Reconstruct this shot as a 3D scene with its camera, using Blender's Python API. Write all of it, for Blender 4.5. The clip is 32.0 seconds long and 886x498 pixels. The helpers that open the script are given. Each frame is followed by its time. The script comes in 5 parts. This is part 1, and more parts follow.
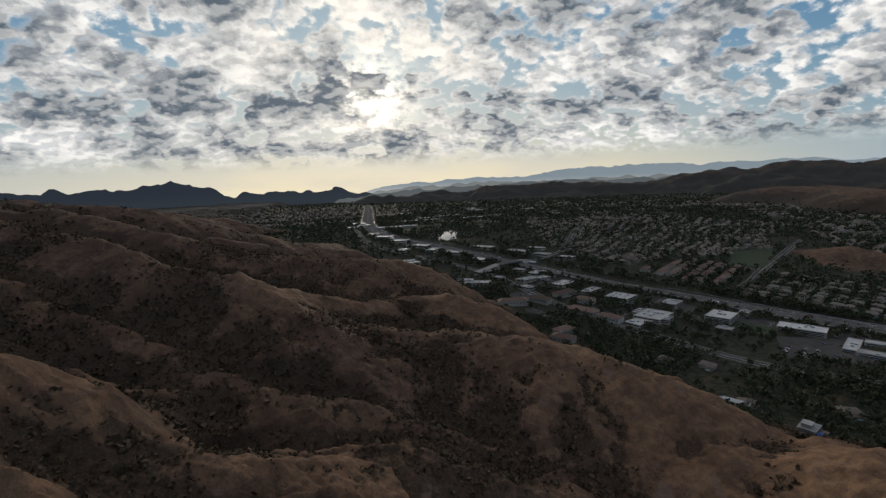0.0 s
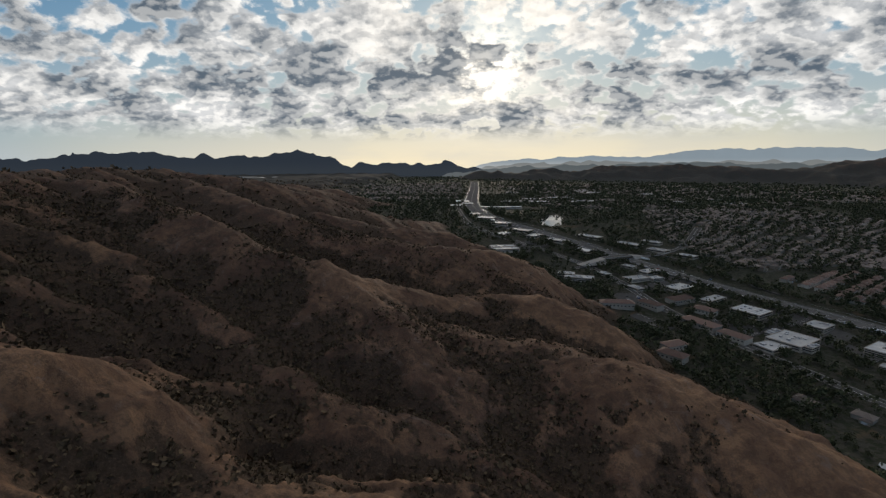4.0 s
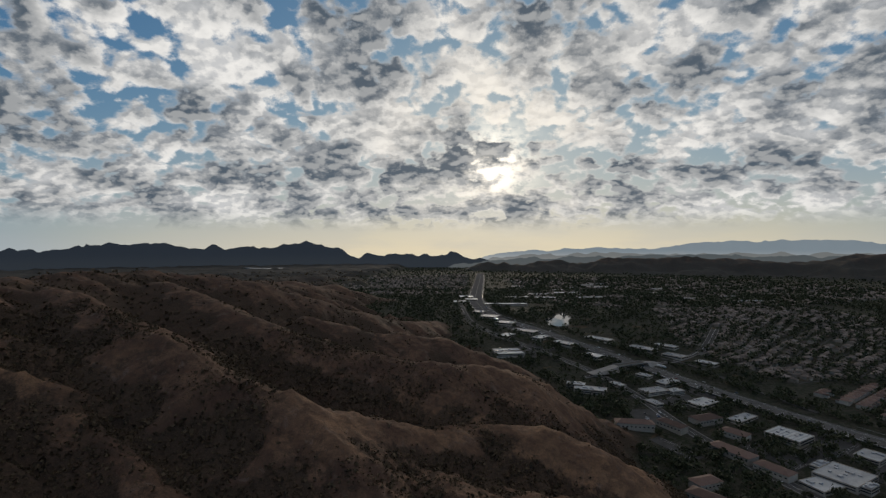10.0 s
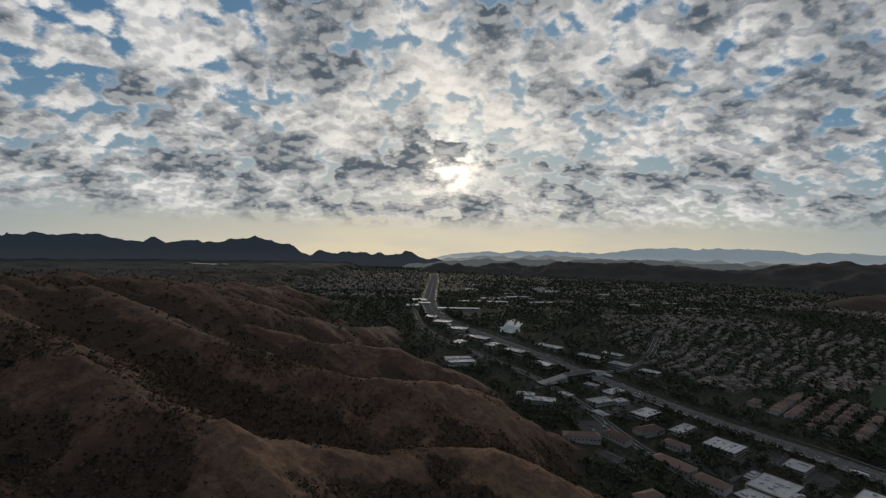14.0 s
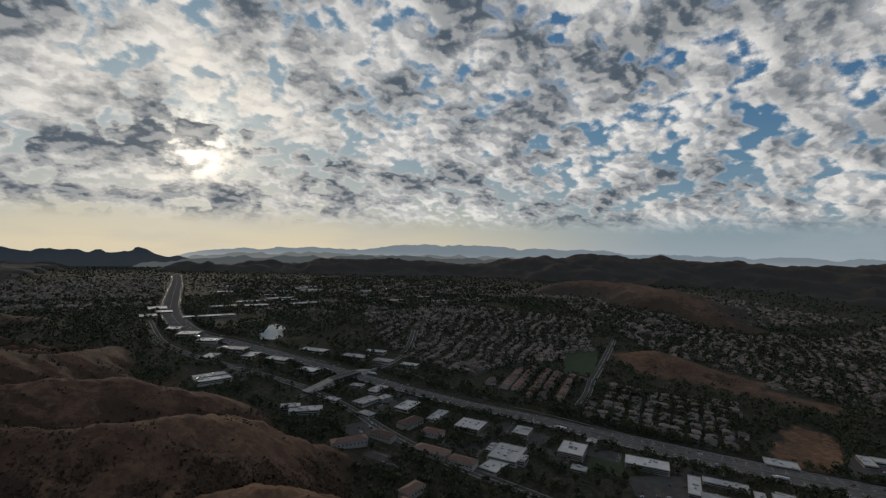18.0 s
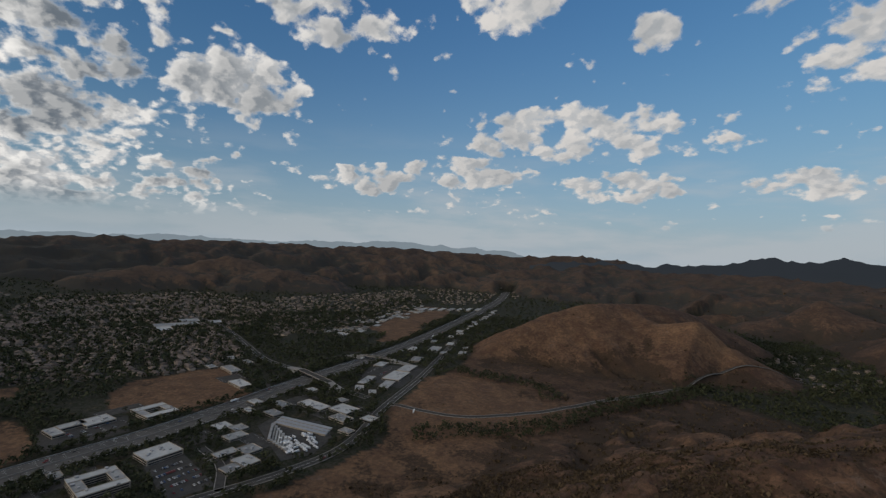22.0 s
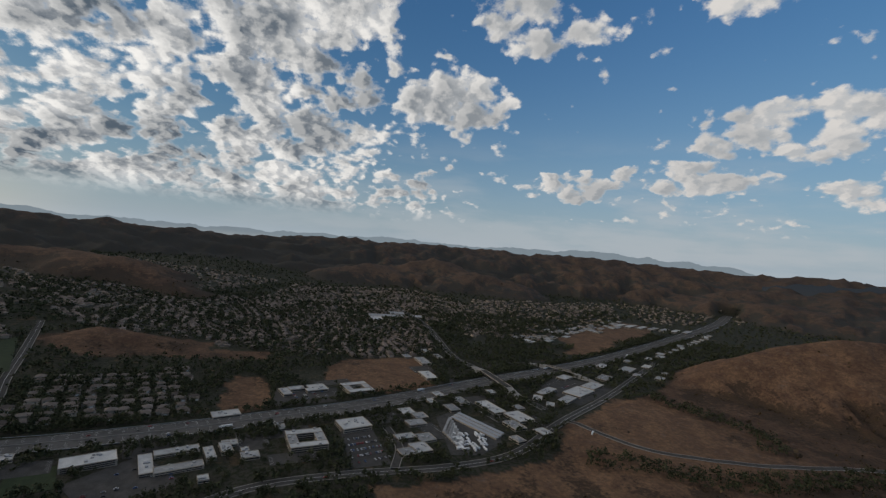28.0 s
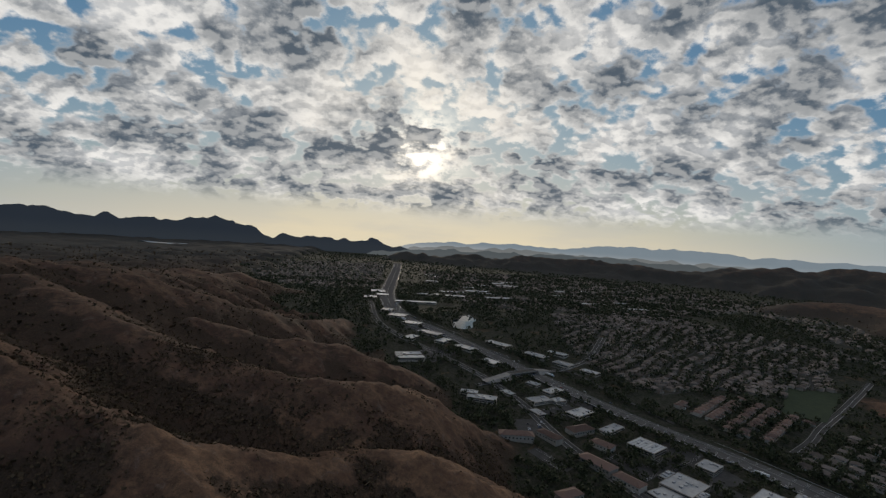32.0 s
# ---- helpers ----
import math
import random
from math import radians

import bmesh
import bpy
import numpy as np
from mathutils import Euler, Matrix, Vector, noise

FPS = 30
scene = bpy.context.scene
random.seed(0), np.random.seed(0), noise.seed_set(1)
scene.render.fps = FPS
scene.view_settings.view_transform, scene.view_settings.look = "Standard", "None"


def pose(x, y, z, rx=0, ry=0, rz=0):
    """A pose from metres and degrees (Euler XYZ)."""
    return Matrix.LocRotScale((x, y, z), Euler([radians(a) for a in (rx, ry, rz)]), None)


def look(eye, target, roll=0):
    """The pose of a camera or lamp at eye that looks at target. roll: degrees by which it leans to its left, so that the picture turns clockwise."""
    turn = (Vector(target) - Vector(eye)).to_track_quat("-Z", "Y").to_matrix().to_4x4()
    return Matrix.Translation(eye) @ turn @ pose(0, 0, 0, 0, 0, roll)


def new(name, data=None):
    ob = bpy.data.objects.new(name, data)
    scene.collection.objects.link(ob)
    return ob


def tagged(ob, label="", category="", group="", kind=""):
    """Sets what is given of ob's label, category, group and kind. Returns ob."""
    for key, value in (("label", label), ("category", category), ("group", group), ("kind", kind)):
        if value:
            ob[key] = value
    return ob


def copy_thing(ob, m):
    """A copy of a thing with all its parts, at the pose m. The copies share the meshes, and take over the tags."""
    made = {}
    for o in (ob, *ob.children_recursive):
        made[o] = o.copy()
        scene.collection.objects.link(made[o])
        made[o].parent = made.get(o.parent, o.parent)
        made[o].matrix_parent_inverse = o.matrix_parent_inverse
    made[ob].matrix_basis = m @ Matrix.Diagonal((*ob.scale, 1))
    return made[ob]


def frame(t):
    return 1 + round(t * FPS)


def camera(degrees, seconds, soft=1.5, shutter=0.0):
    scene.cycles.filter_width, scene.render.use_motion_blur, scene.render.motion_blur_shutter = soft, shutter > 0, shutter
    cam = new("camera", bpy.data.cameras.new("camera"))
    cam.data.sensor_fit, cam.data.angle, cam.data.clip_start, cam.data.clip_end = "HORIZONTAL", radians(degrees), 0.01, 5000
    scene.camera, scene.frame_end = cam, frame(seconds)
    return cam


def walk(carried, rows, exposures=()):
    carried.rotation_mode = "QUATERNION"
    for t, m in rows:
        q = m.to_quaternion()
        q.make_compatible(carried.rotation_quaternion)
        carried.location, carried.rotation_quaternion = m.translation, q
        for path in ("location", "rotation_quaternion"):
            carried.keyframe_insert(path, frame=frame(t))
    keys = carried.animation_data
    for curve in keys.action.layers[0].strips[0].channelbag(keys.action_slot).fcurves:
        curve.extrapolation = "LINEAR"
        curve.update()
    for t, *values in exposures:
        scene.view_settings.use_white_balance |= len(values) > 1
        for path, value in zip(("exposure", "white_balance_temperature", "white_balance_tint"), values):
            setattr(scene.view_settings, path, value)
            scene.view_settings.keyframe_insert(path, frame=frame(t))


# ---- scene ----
# rows: seconds, eye x y z in metres, yaw (to the left of +y), pitch and lean in degrees
PATH = [
    (0.0, -36.7, -96.3, 209.8, -12.84, -7.93, -2.49),
    (0.5, -34.1, -91.9, 211.9, -10.05, -9.02, -1.78),
    (1.0, -31.6, -87.8, 214.0, -7.60, -10.29, -2.42),
    (1.5, -29.3, -83.6, 216.2, -6.22, -10.85, -2.91),
    (2.0, -27.3, -79.6, 218.1, -5.13, -11.04, -3.46),
    (2.5, -25.3, -75.3, 219.8, -4.31, -10.86, -4.03),
    (4.5, -15.6, -55.4, 225.5, 1.49, -10.70, 0.10),
    (5.0, -14.1, -51.8, 227.7, 2.69, -10.55, -1.00),
    (5.5, -12.3, -48.8, 230.0, 6.62, -10.50, -2.70),
    (6.0, -9.9, -45.3, 232.0, 13.95, -9.80, -4.30),
    (6.5, -8.1, -40.9, 233.0, 11.11, -4.60, -4.55),
    (7.0, -6.4, -36.2, 233.6, 6.81, -2.28, -4.20),
    (7.5, -4.7, -31.8, 234.5, 6.02, -1.98, -3.85),
    (8.0, -3.2, -27.7, 235.9, 6.04, -1.31, -2.10),
    (8.5, -2.3, -23.8, 237.7, 4.70, -0.91, -0.76),
    (9.0, -2.1, -20.1, 239.9, 2.92, -0.23, 0.54),
    (9.5, -2.0, -16.7, 242.2, 2.01, 0.41, 0.39),
    (10.0, -1.6, -14.0, 244.6, 1.24, 0.16, -0.16),
    (10.5, -1.5, -11.3, 246.6, -0.81, 0.01, -0.39),
    (11.0, -1.5, -8.4, 248.3, -2.25, -0.09, -0.43),
    (11.5, -1.3, -5.7, 249.7, -2.25, -0.06, 0.65),
    (12.0, -0.7, -3.3, 251.3, -2.55, 1.22, 0.04),
    (12.5, -0.3, -1.5, 253.6, -2.95, 0.62, -0.55),
    (13.0, -0.0, -0.0, 256.2, -3.17, -0.08, 1.82),
    (13.5, -0.1, 1.2, 258.3, -3.71, 0.22, 1.52),
    (15.5, 1.4, 5.8, 266.1, -6.03, -1.20, 2.02),
    (16.0, 1.1, 7.8, 267.6, -7.15, -0.95, 1.34),
    (16.5, 0.0, 10.0, 269.2, -12.33, -0.64, 1.18),
    (17.0, -0.8, 13.2, 271.0, -18.91, -0.25, 0.48),
    (17.5, -0.9, 17.4, 272.7, -25.92, -0.13, 0.70),
    (18.0, -1.1, 22.6, 273.5, -33.14, 0.06, 1.36),
    (18.5, -2.8, 28.1, 272.8, -41.26, 0.42, 1.84),
    (19.0, -5.6, 34.4, 271.9, -50.58, 0.72, 2.43),
    (19.5, -8.3, 41.7, 272.8, -61.58, 1.29, 3.07),
    (20.0, -9.2, 49.2, 274.2, -73.39, 1.09, 2.54),
    (20.5, -8.1, 56.6, 276.5, -83.00, 0.10, 1.89),
    (21.0, -5.7, 64.2, 278.6, -92.56, 0.05, 2.04),
    (21.5, -2.2, 71.8, 280.4, -105.11, 0.04, 1.47),
    (22.0, 1.8, 78.6, 282.1, -118.89, -0.03, 2.62),
    (22.5, 5.3, 84.1, 283.8, -133.00, 0.53, 3.68),
    (23.0, 7.9, 87.9, 286.1, -146.99, 0.94, 5.01),
    (23.5, 9.7, 89.1, 289.8, -151.46, 1.27, 5.57),
    (24.0, 10.5, 88.2, 293.1, -152.43, 0.98, 5.23),
    (24.5, 10.5, 85.5, 294.9, -153.11, 1.69, 4.16),
    (26.5, 3.5, 59.0, 284.8, -125.86, 1.98, 4.94),
    (27.0, 4.2, 53.9, 282.0, -115.60, 1.79, 3.97),
    (27.5, 5.8, 48.8, 279.9, -106.23, 0.04, 3.57),
    (28.0, 8.3, 43.1, 278.6, -94.48, -0.59, 4.92),
    (28.5, 11.4, 36.3, 277.9, -81.70, -1.32, 5.66),
    (29.0, 14.4, 28.8, 277.7, -62.58, -2.60, 4.60),
    (29.5, 16.9, 20.8, 277.4, -45.37, -3.21, 3.76),
    (30.0, 19.5, 12.6, 277.3, -31.89, -2.99, 1.73),
    (30.5, 22.2, 4.4, 277.2, -27.06, -1.85, -0.61),
    (31.0, 24.8, -3.8, 277.1, -25.65, -1.30, 2.50),
    (31.5, 24.8, -9.6, 280.6, -21.59, -0.79, 1.09),
    (32.0, 24.8, -15.5, 284.1, -8.31, -1.41, 4.03),
]


def aim(x, y, z, yaw, pitch, lean):
    a, p = radians(yaw), radians(pitch)
    way = Vector((-math.sin(a) * math.cos(p), math.cos(a) * math.cos(p), math.sin(p)))
    eye = Vector((x, y, z))
    return look(eye, eye + way * 100, lean)


cam = camera(87.4, 32.0, soft=1.3)
walk(cam, [(r[0], aim(*r[1:])) for r in PATH], exposures=[(0, 0.10), (2, 0.18), (5.5, 0.16), (7, -0.08), (9, -0.15), (13, -0.20), (18, -0.25), (20, -0.12), (24, -0.05), (28, -0.05), (29, 0.0), (30, -0.08), (32, -0.15)])

# ---------------------------------------------------------------- world and sun
SUN_EL, SUN_AZ = radians(10.4), radians(5.0)      # azimuth to the right of +y
SUN_DIR = Vector((math.sin(SUN_AZ) * math.cos(SUN_EL), math.cos(SUN_AZ) * math.cos(SUN_EL), math.sin(SUN_EL)))


class Nodes:
    """Small helper to write node trees as expressions."""

    def __init__(self, tree):
        self.t = tree
        tree.nodes.clear()

    def n(self, kind, **kw):
        node = self.t.nodes.new(kind)
        for k, v in kw.items():
            if k == "op":
                node.operation = v
        return node

    def put(self, socket, v):
        if hasattr(v, "is_linked"):
            self.t.links.new(v, socket)
        else:
            socket.default_value = v

    def math(self, op, a, b=0.0, c=0.0, clamp=False):
        m = self.t.nodes.new("ShaderNodeMath")
        m.operation, m.use_clamp = op, clamp
        self.put(m.inputs[0], a)
        self.put(m.inputs[1], b)
        self.put(m.inputs[2], c)
        return m.outputs[0]

    def vmath(self, op, a, b=(0, 0, 0)):
        m = self.t.nodes.new("ShaderNodeVectorMath")
        m.operation = op
        self.put(m.inputs[0], a)
        if op == "SCALE":
            self.put(m.inputs[3], b)
        else:
            self.put(m.inputs[1], b)
        return m.outputs[1] if op in ("DOT_PRODUCT", "LENGTH") else m.outputs[0]

    def noise(self, vec, scale, detail=6.0, rough=0.55, dist=0.0):
        m = self.t.nodes.new("ShaderNodeTexNoise")
        self.put(m.inputs["Vector"], vec)
        for k, v in (("Scale", scale), ("Detail", detail), ("Roughness", rough), ("Distortion", dist)):
            self.put(m.inputs[k], v)
        return m.outputs["Fac"]

    def step(self, v, lo, hi, a=0.0, b=1.0):
        m = self.t.nodes.new("ShaderNodeMapRange")
        m.interpolation_type = "SMOOTHSTEP"
        for i, x in enumerate((v, lo, hi, a, b)):
            self.put(m.inputs[i], x)
        return m.outputs[0]

    def mix(self, f, a, b, kind="MIX"):
        m = self.t.nodes.new("ShaderNodeMix")
        m.data_type, m.blend_type = "RGBA", kind
        self.put(m.inputs[0], f)
        for s, v in ((m.inputs[6], a), (m.inputs[7], b)):
            self.put(s, (*v, 1) if isinstance(v, tuple) and len(v) == 3 else v)
        return m.outputs[2]

    def attr(self, name):
        m = self.t.nodes.new("ShaderNodeAttribute")
        m.attribute_name = name
        return m.outputs["Fac"]

    def xyz(self, v):
        m = self.t.nodes.new("ShaderNodeSeparateXYZ")
        self.put(m.inputs[0], v)
        return m.outputs

    def vec(self, x, y, z=0.0):
        m = self.t.nodes.new("ShaderNodeCombineXYZ")
        for i, v in enumerate((x, y, z)):
            self.put(m.inputs[i], v)
        return m.outputs[0]


def sky_world():
    world = bpy.data.worlds.new("sky")
    scene.world = world
    world.use_nodes = True
    k = Nodes(world.node_tree)
    co = k.n("ShaderNodeTexCoord").outputs["Generated"]
    x, y, z = k.xyz(co)
    sky = k.n("ShaderNodeTexSky")
    sky.sky_type, sky.sun_disc = "NISHITA", False
    sky.sun_elevation, sky.sun_rotation = SUN_EL, SUN_AZ
    sky.altitude, sky.air_density, sky.dust_density, sky.ozone_density = 400, 1.0, 1.2, 2.0
    up = k.math("MAXIMUM", z, 0.0)
    # cloud sheet seen in perspective
    inv = k.math("DIVIDE", 1.30, k.math("ADD", up, 0.50))
    toward = k.step(y, -0.60, 0.50)                       # 1 on the sun's half of the sky
    cover = k.step(y, -0.25, 0.25)                        # the closed sheet breaks up away from the sun
    p = k.vec(k.math("MULTIPLY", x, inv), k.math("MULTIPLY", y, inv), 0.0)

    def cells(q, scale, smooth):
        v = k.n("ShaderNodeTexVoronoi")
        v.voronoi_dimensions, v.feature = "2D", "SMOOTH_F1"
        k.put(v.inputs["Vector"], q)
        v.inputs["Scale"].default_value, v.inputs["Smoothness"].default_value = scale, smooth
        return k.math("SUBTRACT", 1.0, k.math("MULTIPLY", v.outputs["Distance"], 1.25))

    def density(q):
        """Rounded puffs on puffs, gathered into groups."""
        w = k.n("ShaderNodeTexNoise")
        k.put(w.inputs["Vector"], q)
        w.inputs["Scale"].default_value, w.inputs["Detail"].default_value = 9.0, 6.0
        q2 = k.vmath("ADD", q, k.vmath("SCALE", k.vmath("SUBTRACT", w.outputs["Color"], (0.5, 0.5, 0.5)), 0.10))
        puff = k.math("ADD", k.math("MULTIPLY", cells(q2, 9.0, 0.9), 0.62), k.math("MULTIPLY", cells(q2, 22.0, 0.8), 0.38))
        fine = k.noise(q, 11.0, 12.0, 0.62)
        mid = k.noise(k.vmath("ADD", q, (3.7, 8.2, 0)), 3.6, 4.0, 0.55)
        wide = k.noise(k.vmath("ADD", q, (7.3, 2.1, 0)), 1.4, 2.0, 0.5)
        group = k.math("ADD", k.math("MULTIPLY", mid, 0.6), k.math("MULTIPLY", wide, 0.4))
        d = k.math("ADD", k.math("MULTIPLY", fine, 0.36), k.math("MULTIPLY", puff, 0.24))
        return k.math("ADD", d, k.math("MULTIPLY", group, 0.40)), group

    def bank(az, el, wide_deg, high_deg):
        """1 inside one known group of clouds, fading to 0 at its edge; degrees to the right of +y and up."""
        a, e = radians(az), radians(el)
        mid = Vector((math.sin(a) * math.cos(e), math.cos(a) * math.cos(e), math.sin(e)))
        side = Vector((math.cos(a), -math.sin(a), 0.0))
        d2 = k.math("ADD", k.math("POWER", k.math("MULTIPLY", k.vmath("DOT_PRODUCT", co, tuple(side)), 1 / math.sin(radians(wide_deg))), 2.0),
                    k.math("POWER", k.math("MULTIPLY", k.vmath("DOT_PRODUCT", co, tuple(side.cross(mid))), 1 / math.sin(radians(high_deg))), 2.0))
        return k.math("MULTIPLY", k.step(d2, 1.25, 0.1), k.step(k.vmath("DOT_PRODUCT", co, tuple(mid)), 0.3, 0.6))

    dens, group = density(p)
    sunward, _ = density(k.vmath("ADD", p, (0.003, 0.024, 0)))
    banks = 0.0
    for b in ((177, 20, 22, 11), (136, 14, 18, 4.0), (121, 9.5, 9, 2.2), (140, 8, 8, 2.2), (126, 28, 7, 3.5), (142.5, 24, 3, 2.5), (105, 26, 9, 5), (109, 8, 7, 2.2), (157, 8, 7, 1.8), (186, 9, 12, 3), (96, 17, 8, 4)):
        banks = k.math("MAXIMUM", banks, bank(*b))
    sun = k.vmath("DOT_PRODUCT", co, tuple(SUN_DIR))
    over = k.math("SUBTRACT", dens, k.math("SUBTRACT", 0.608, k.math("ADD", k.math("MULTIPLY", cover, 0.160), k.math("MULTIPLY", banks, 0.155))))
    clear = k.step(up, 0.035, 0.085)
    cloud = k.math("MULTIPLY", k.step(over, -0.022, 0.050), clear)
    tuft = k.noise(k.vmath("ADD", p, (1.3, 4.9, 0)), 13.0, 10.0, 0.62, 0.2)
    billow = k.noise(k.vmath("ADD", p, (5.1, 3.3, 0)), 3.0, 7.0, 0.56)
    heavy = k.math("ADD", k.math("MULTIPLY", over, 0.75), k.math("MULTIPLY", k.math("SUBTRACT", billow, 0.48), 1.10))
    heavy = k.math("ADD", heavy, k.math("MULTIPLY", k.math("SUBTRACT", tuft, 0.5), 0.26))
    thick = k.math("MULTIPLY", k.step(heavy, -0.14, 0.20), k.step(over, -0.03, 0.06))
    lit = k.step(k.math("SUBTRACT", dens, sunward), -0.036, 0.048)
    glow = k.math("POWER", k.math("MAXIMUM", sun, 0.0), 28.0)
    disc = k.math("POWER", k.math("MAXIMUM", sun, 0.0), 350.0)
    # the air behind the clouds
    air = k.vmath("SCALE", sky.outputs[0], 0.135)
    air = k.mix(1.0, air, (0.58, 1.08, 1.80), "MULTIPLY")
    air = k.vmath("DIVIDE", air, k.vmath("ADD", air, (1.0, 1.0, 1.0)))
    air = k.vmath("SCALE", air, k.math("SUBTRACT", 1.0, k.math("MULTIPLY", toward, 0.28)))
    low = k.math("POWER", k.math("SUBTRACT", 1.0, up, clamp=True), k.math("ADD", 6.0, k.math("MULTIPLY", toward, 4.0)))
    warm = k.step(sun, 0.55, 1.0)
    haze = k.mix(warm, (0.37, 0.44, 0.50), (0.86, 0.74, 0.52))
    air = k.mix(k.math("MULTIPLY", low, 0.92), air, haze)
    edge = k.mix(toward, (0.52, 0.53, 0.54), (0.64, 0.645, 0.65))
    core = k.mix(toward, (0.36, 0.38, 0.40), (0.092, 0.122, 0.158))
    body = k.mix(thick, edge, core)
    body = k.mix(k.math("MULTIPLY", lit, k.math("SUBTRACT", 0.80, k.math("MULTIPLY", thick, 0.50))), body, k.mix(toward, (0.76, 0.72, 0.68), (1.05, 1.02, 0.97)))
    body = k.mix(k.math("MULTIPLY", k.math("MULTIPLY", glow, 0.75), k.math("SUBTRACT", 1.0, k.math("MULTIPLY", thick, 0.95))), body, (1.05, 0.96, 0.82))
    # a thin veil low in the sky, away from the sun
    veil = k.noise(k.vec(k.math("MULTIPLY", x, 3.0), k.math("MULTIPLY", y, 3.0), k.math("MULTIPLY", z, 14.0)), 1.0, 5.0, 0.55)
    veil = k.math("MULTIPLY", k.math("MULTIPLY", k.step(veil, 0.42, 0.62), k.step(up, 0.26, 0.05)), 0.6)
    air = k.mix(k.math("MULTIPLY", veil, k.math("SUBTRACT", 1.0, k.math("MULTIPLY", toward, 0.6))), air, (0.46, 0.49, 0.52))
    col = k.mix(cloud, air, body)
    flare = k.math("MULTIPLY", disc, k.math("SUBTRACT", 1.0, k.math("MULTIPLY", thick, 0.97)))
    col = k.mix(k.math("MULTIPLY", k.math("MULTIPLY", flare, k.step(tuft, 0.66, 0.42)), 0.95, clamp=True), col, (1.7, 1.55, 1.3))
    ball = k.math("POWER", k.math("MAXIMUM", sun, 0.0), 1100.0)
    col = k.mix(k.math("MULTIPLY", k.math("MULTIPLY", ball, 0.85), k.math("MULTIPLY", k.math("SUBTRACT", 1.0, k.math("MULTIPLY", thick, 0.85)), k.step(tuft, 0.66, 0.44)), clamp=True), col, (2.2, 2.0, 1.7))
    # an even pale cloud deck is added overhead, out of view, to light the land
    col = k.mix(k.step(up, 0.55, 0.92), col, (0.46, 0.455, 0.46))
    bg = k.n("ShaderNodeBackground")
    k.put(bg.inputs[0], col)
    bg.inputs[1].default_value = 1.0
    out = k.n("ShaderNodeOutputWorld")
    k.put(out.inputs[0], bg.outputs[0])


sky_world()
sun_data = bpy.data.lights.new("sun", "SUN")
sun_data.energy, sun_data.angle, sun_data.color = 1.05, radians(8), (1.0, 0.85, 0.68)
sun_lamp = new("sun", sun_data)
sun_lamp.matrix_world = look((0, 0, 0), -SUN_DIR)

# ---------------------------------------------------------------- materials


def material(name, build, rough=0.9, bump=0.0, metal=0.0, spec=0.3):
    m = bpy.data.materials.new(name)
    m.use_nodes = True
    k = Nodes(m.node_tree)
    bsdf = k.n("ShaderNodeBsdfPrincipled")
    pos = k.n("ShaderNodeNewGeometry").outputs["Position"]
    res = build(k, pos)
    col, height = res if isinstance(res, tuple) and len(res) == 2 else (res, None)
    k.put(bsdf.inputs["Base Color"], (*col, 1) if isinstance(col, tuple) else col)
    bsdf.inputs["Roughness"].default_value, bsdf.inputs["Metallic"].default_value = rough, metal
    bsdf.inputs["Specular IOR Level"].default_value = spec
    if height is not None and bump:
        b = k.n("ShaderNodeBump")
        b.inputs["Strength"].default_value, b.inputs["Distance"].default_value = 0.6, bump
        k.put(b.inputs["Height"], height)
        k.put(bsdf.inputs["Normal"], b.outputs[0])
    out = k.n("ShaderNodeOutputMaterial")
    k.put(out.inputs[0], bsdf.outputs[0])
    return m


def speckled(a, b, scale, vary=0.35, per_object=False, per_island=False):
    """A two-tone surface with a coarse and a fine grain; may vary from piece to piece."""
    def build(k, pos):
        f = k.noise(pos, scale, 5.0, 0.6)
        g = k.noise(pos, scale * 9, 3.0, 0.6)
        v = k.math("ADD", k.math("MULTIPLY", f, 0.6), k.math("MULTIPLY", g, 0.4))
        col = k.mix(k.step(v, 0.36, 0.64), a, b)
        if per_object:
            r = k.n("ShaderNodeObjectInfo").outputs["Random"]
            col = k.mix(vary, col, k.mix(r, tuple(c * 0.4 for c in a), tuple(min(1, c * 1.7) for c in b)))
        if per_island:
            r = k.n("ShaderNodeNewGeometry").outputs["Random Per Island"]
            col = k.mix(vary, col, k.mix(r, tuple(c * 0.4 for c in a), tuple(min(1, c * 1.7) for c in b)))
        return col, v
    return build


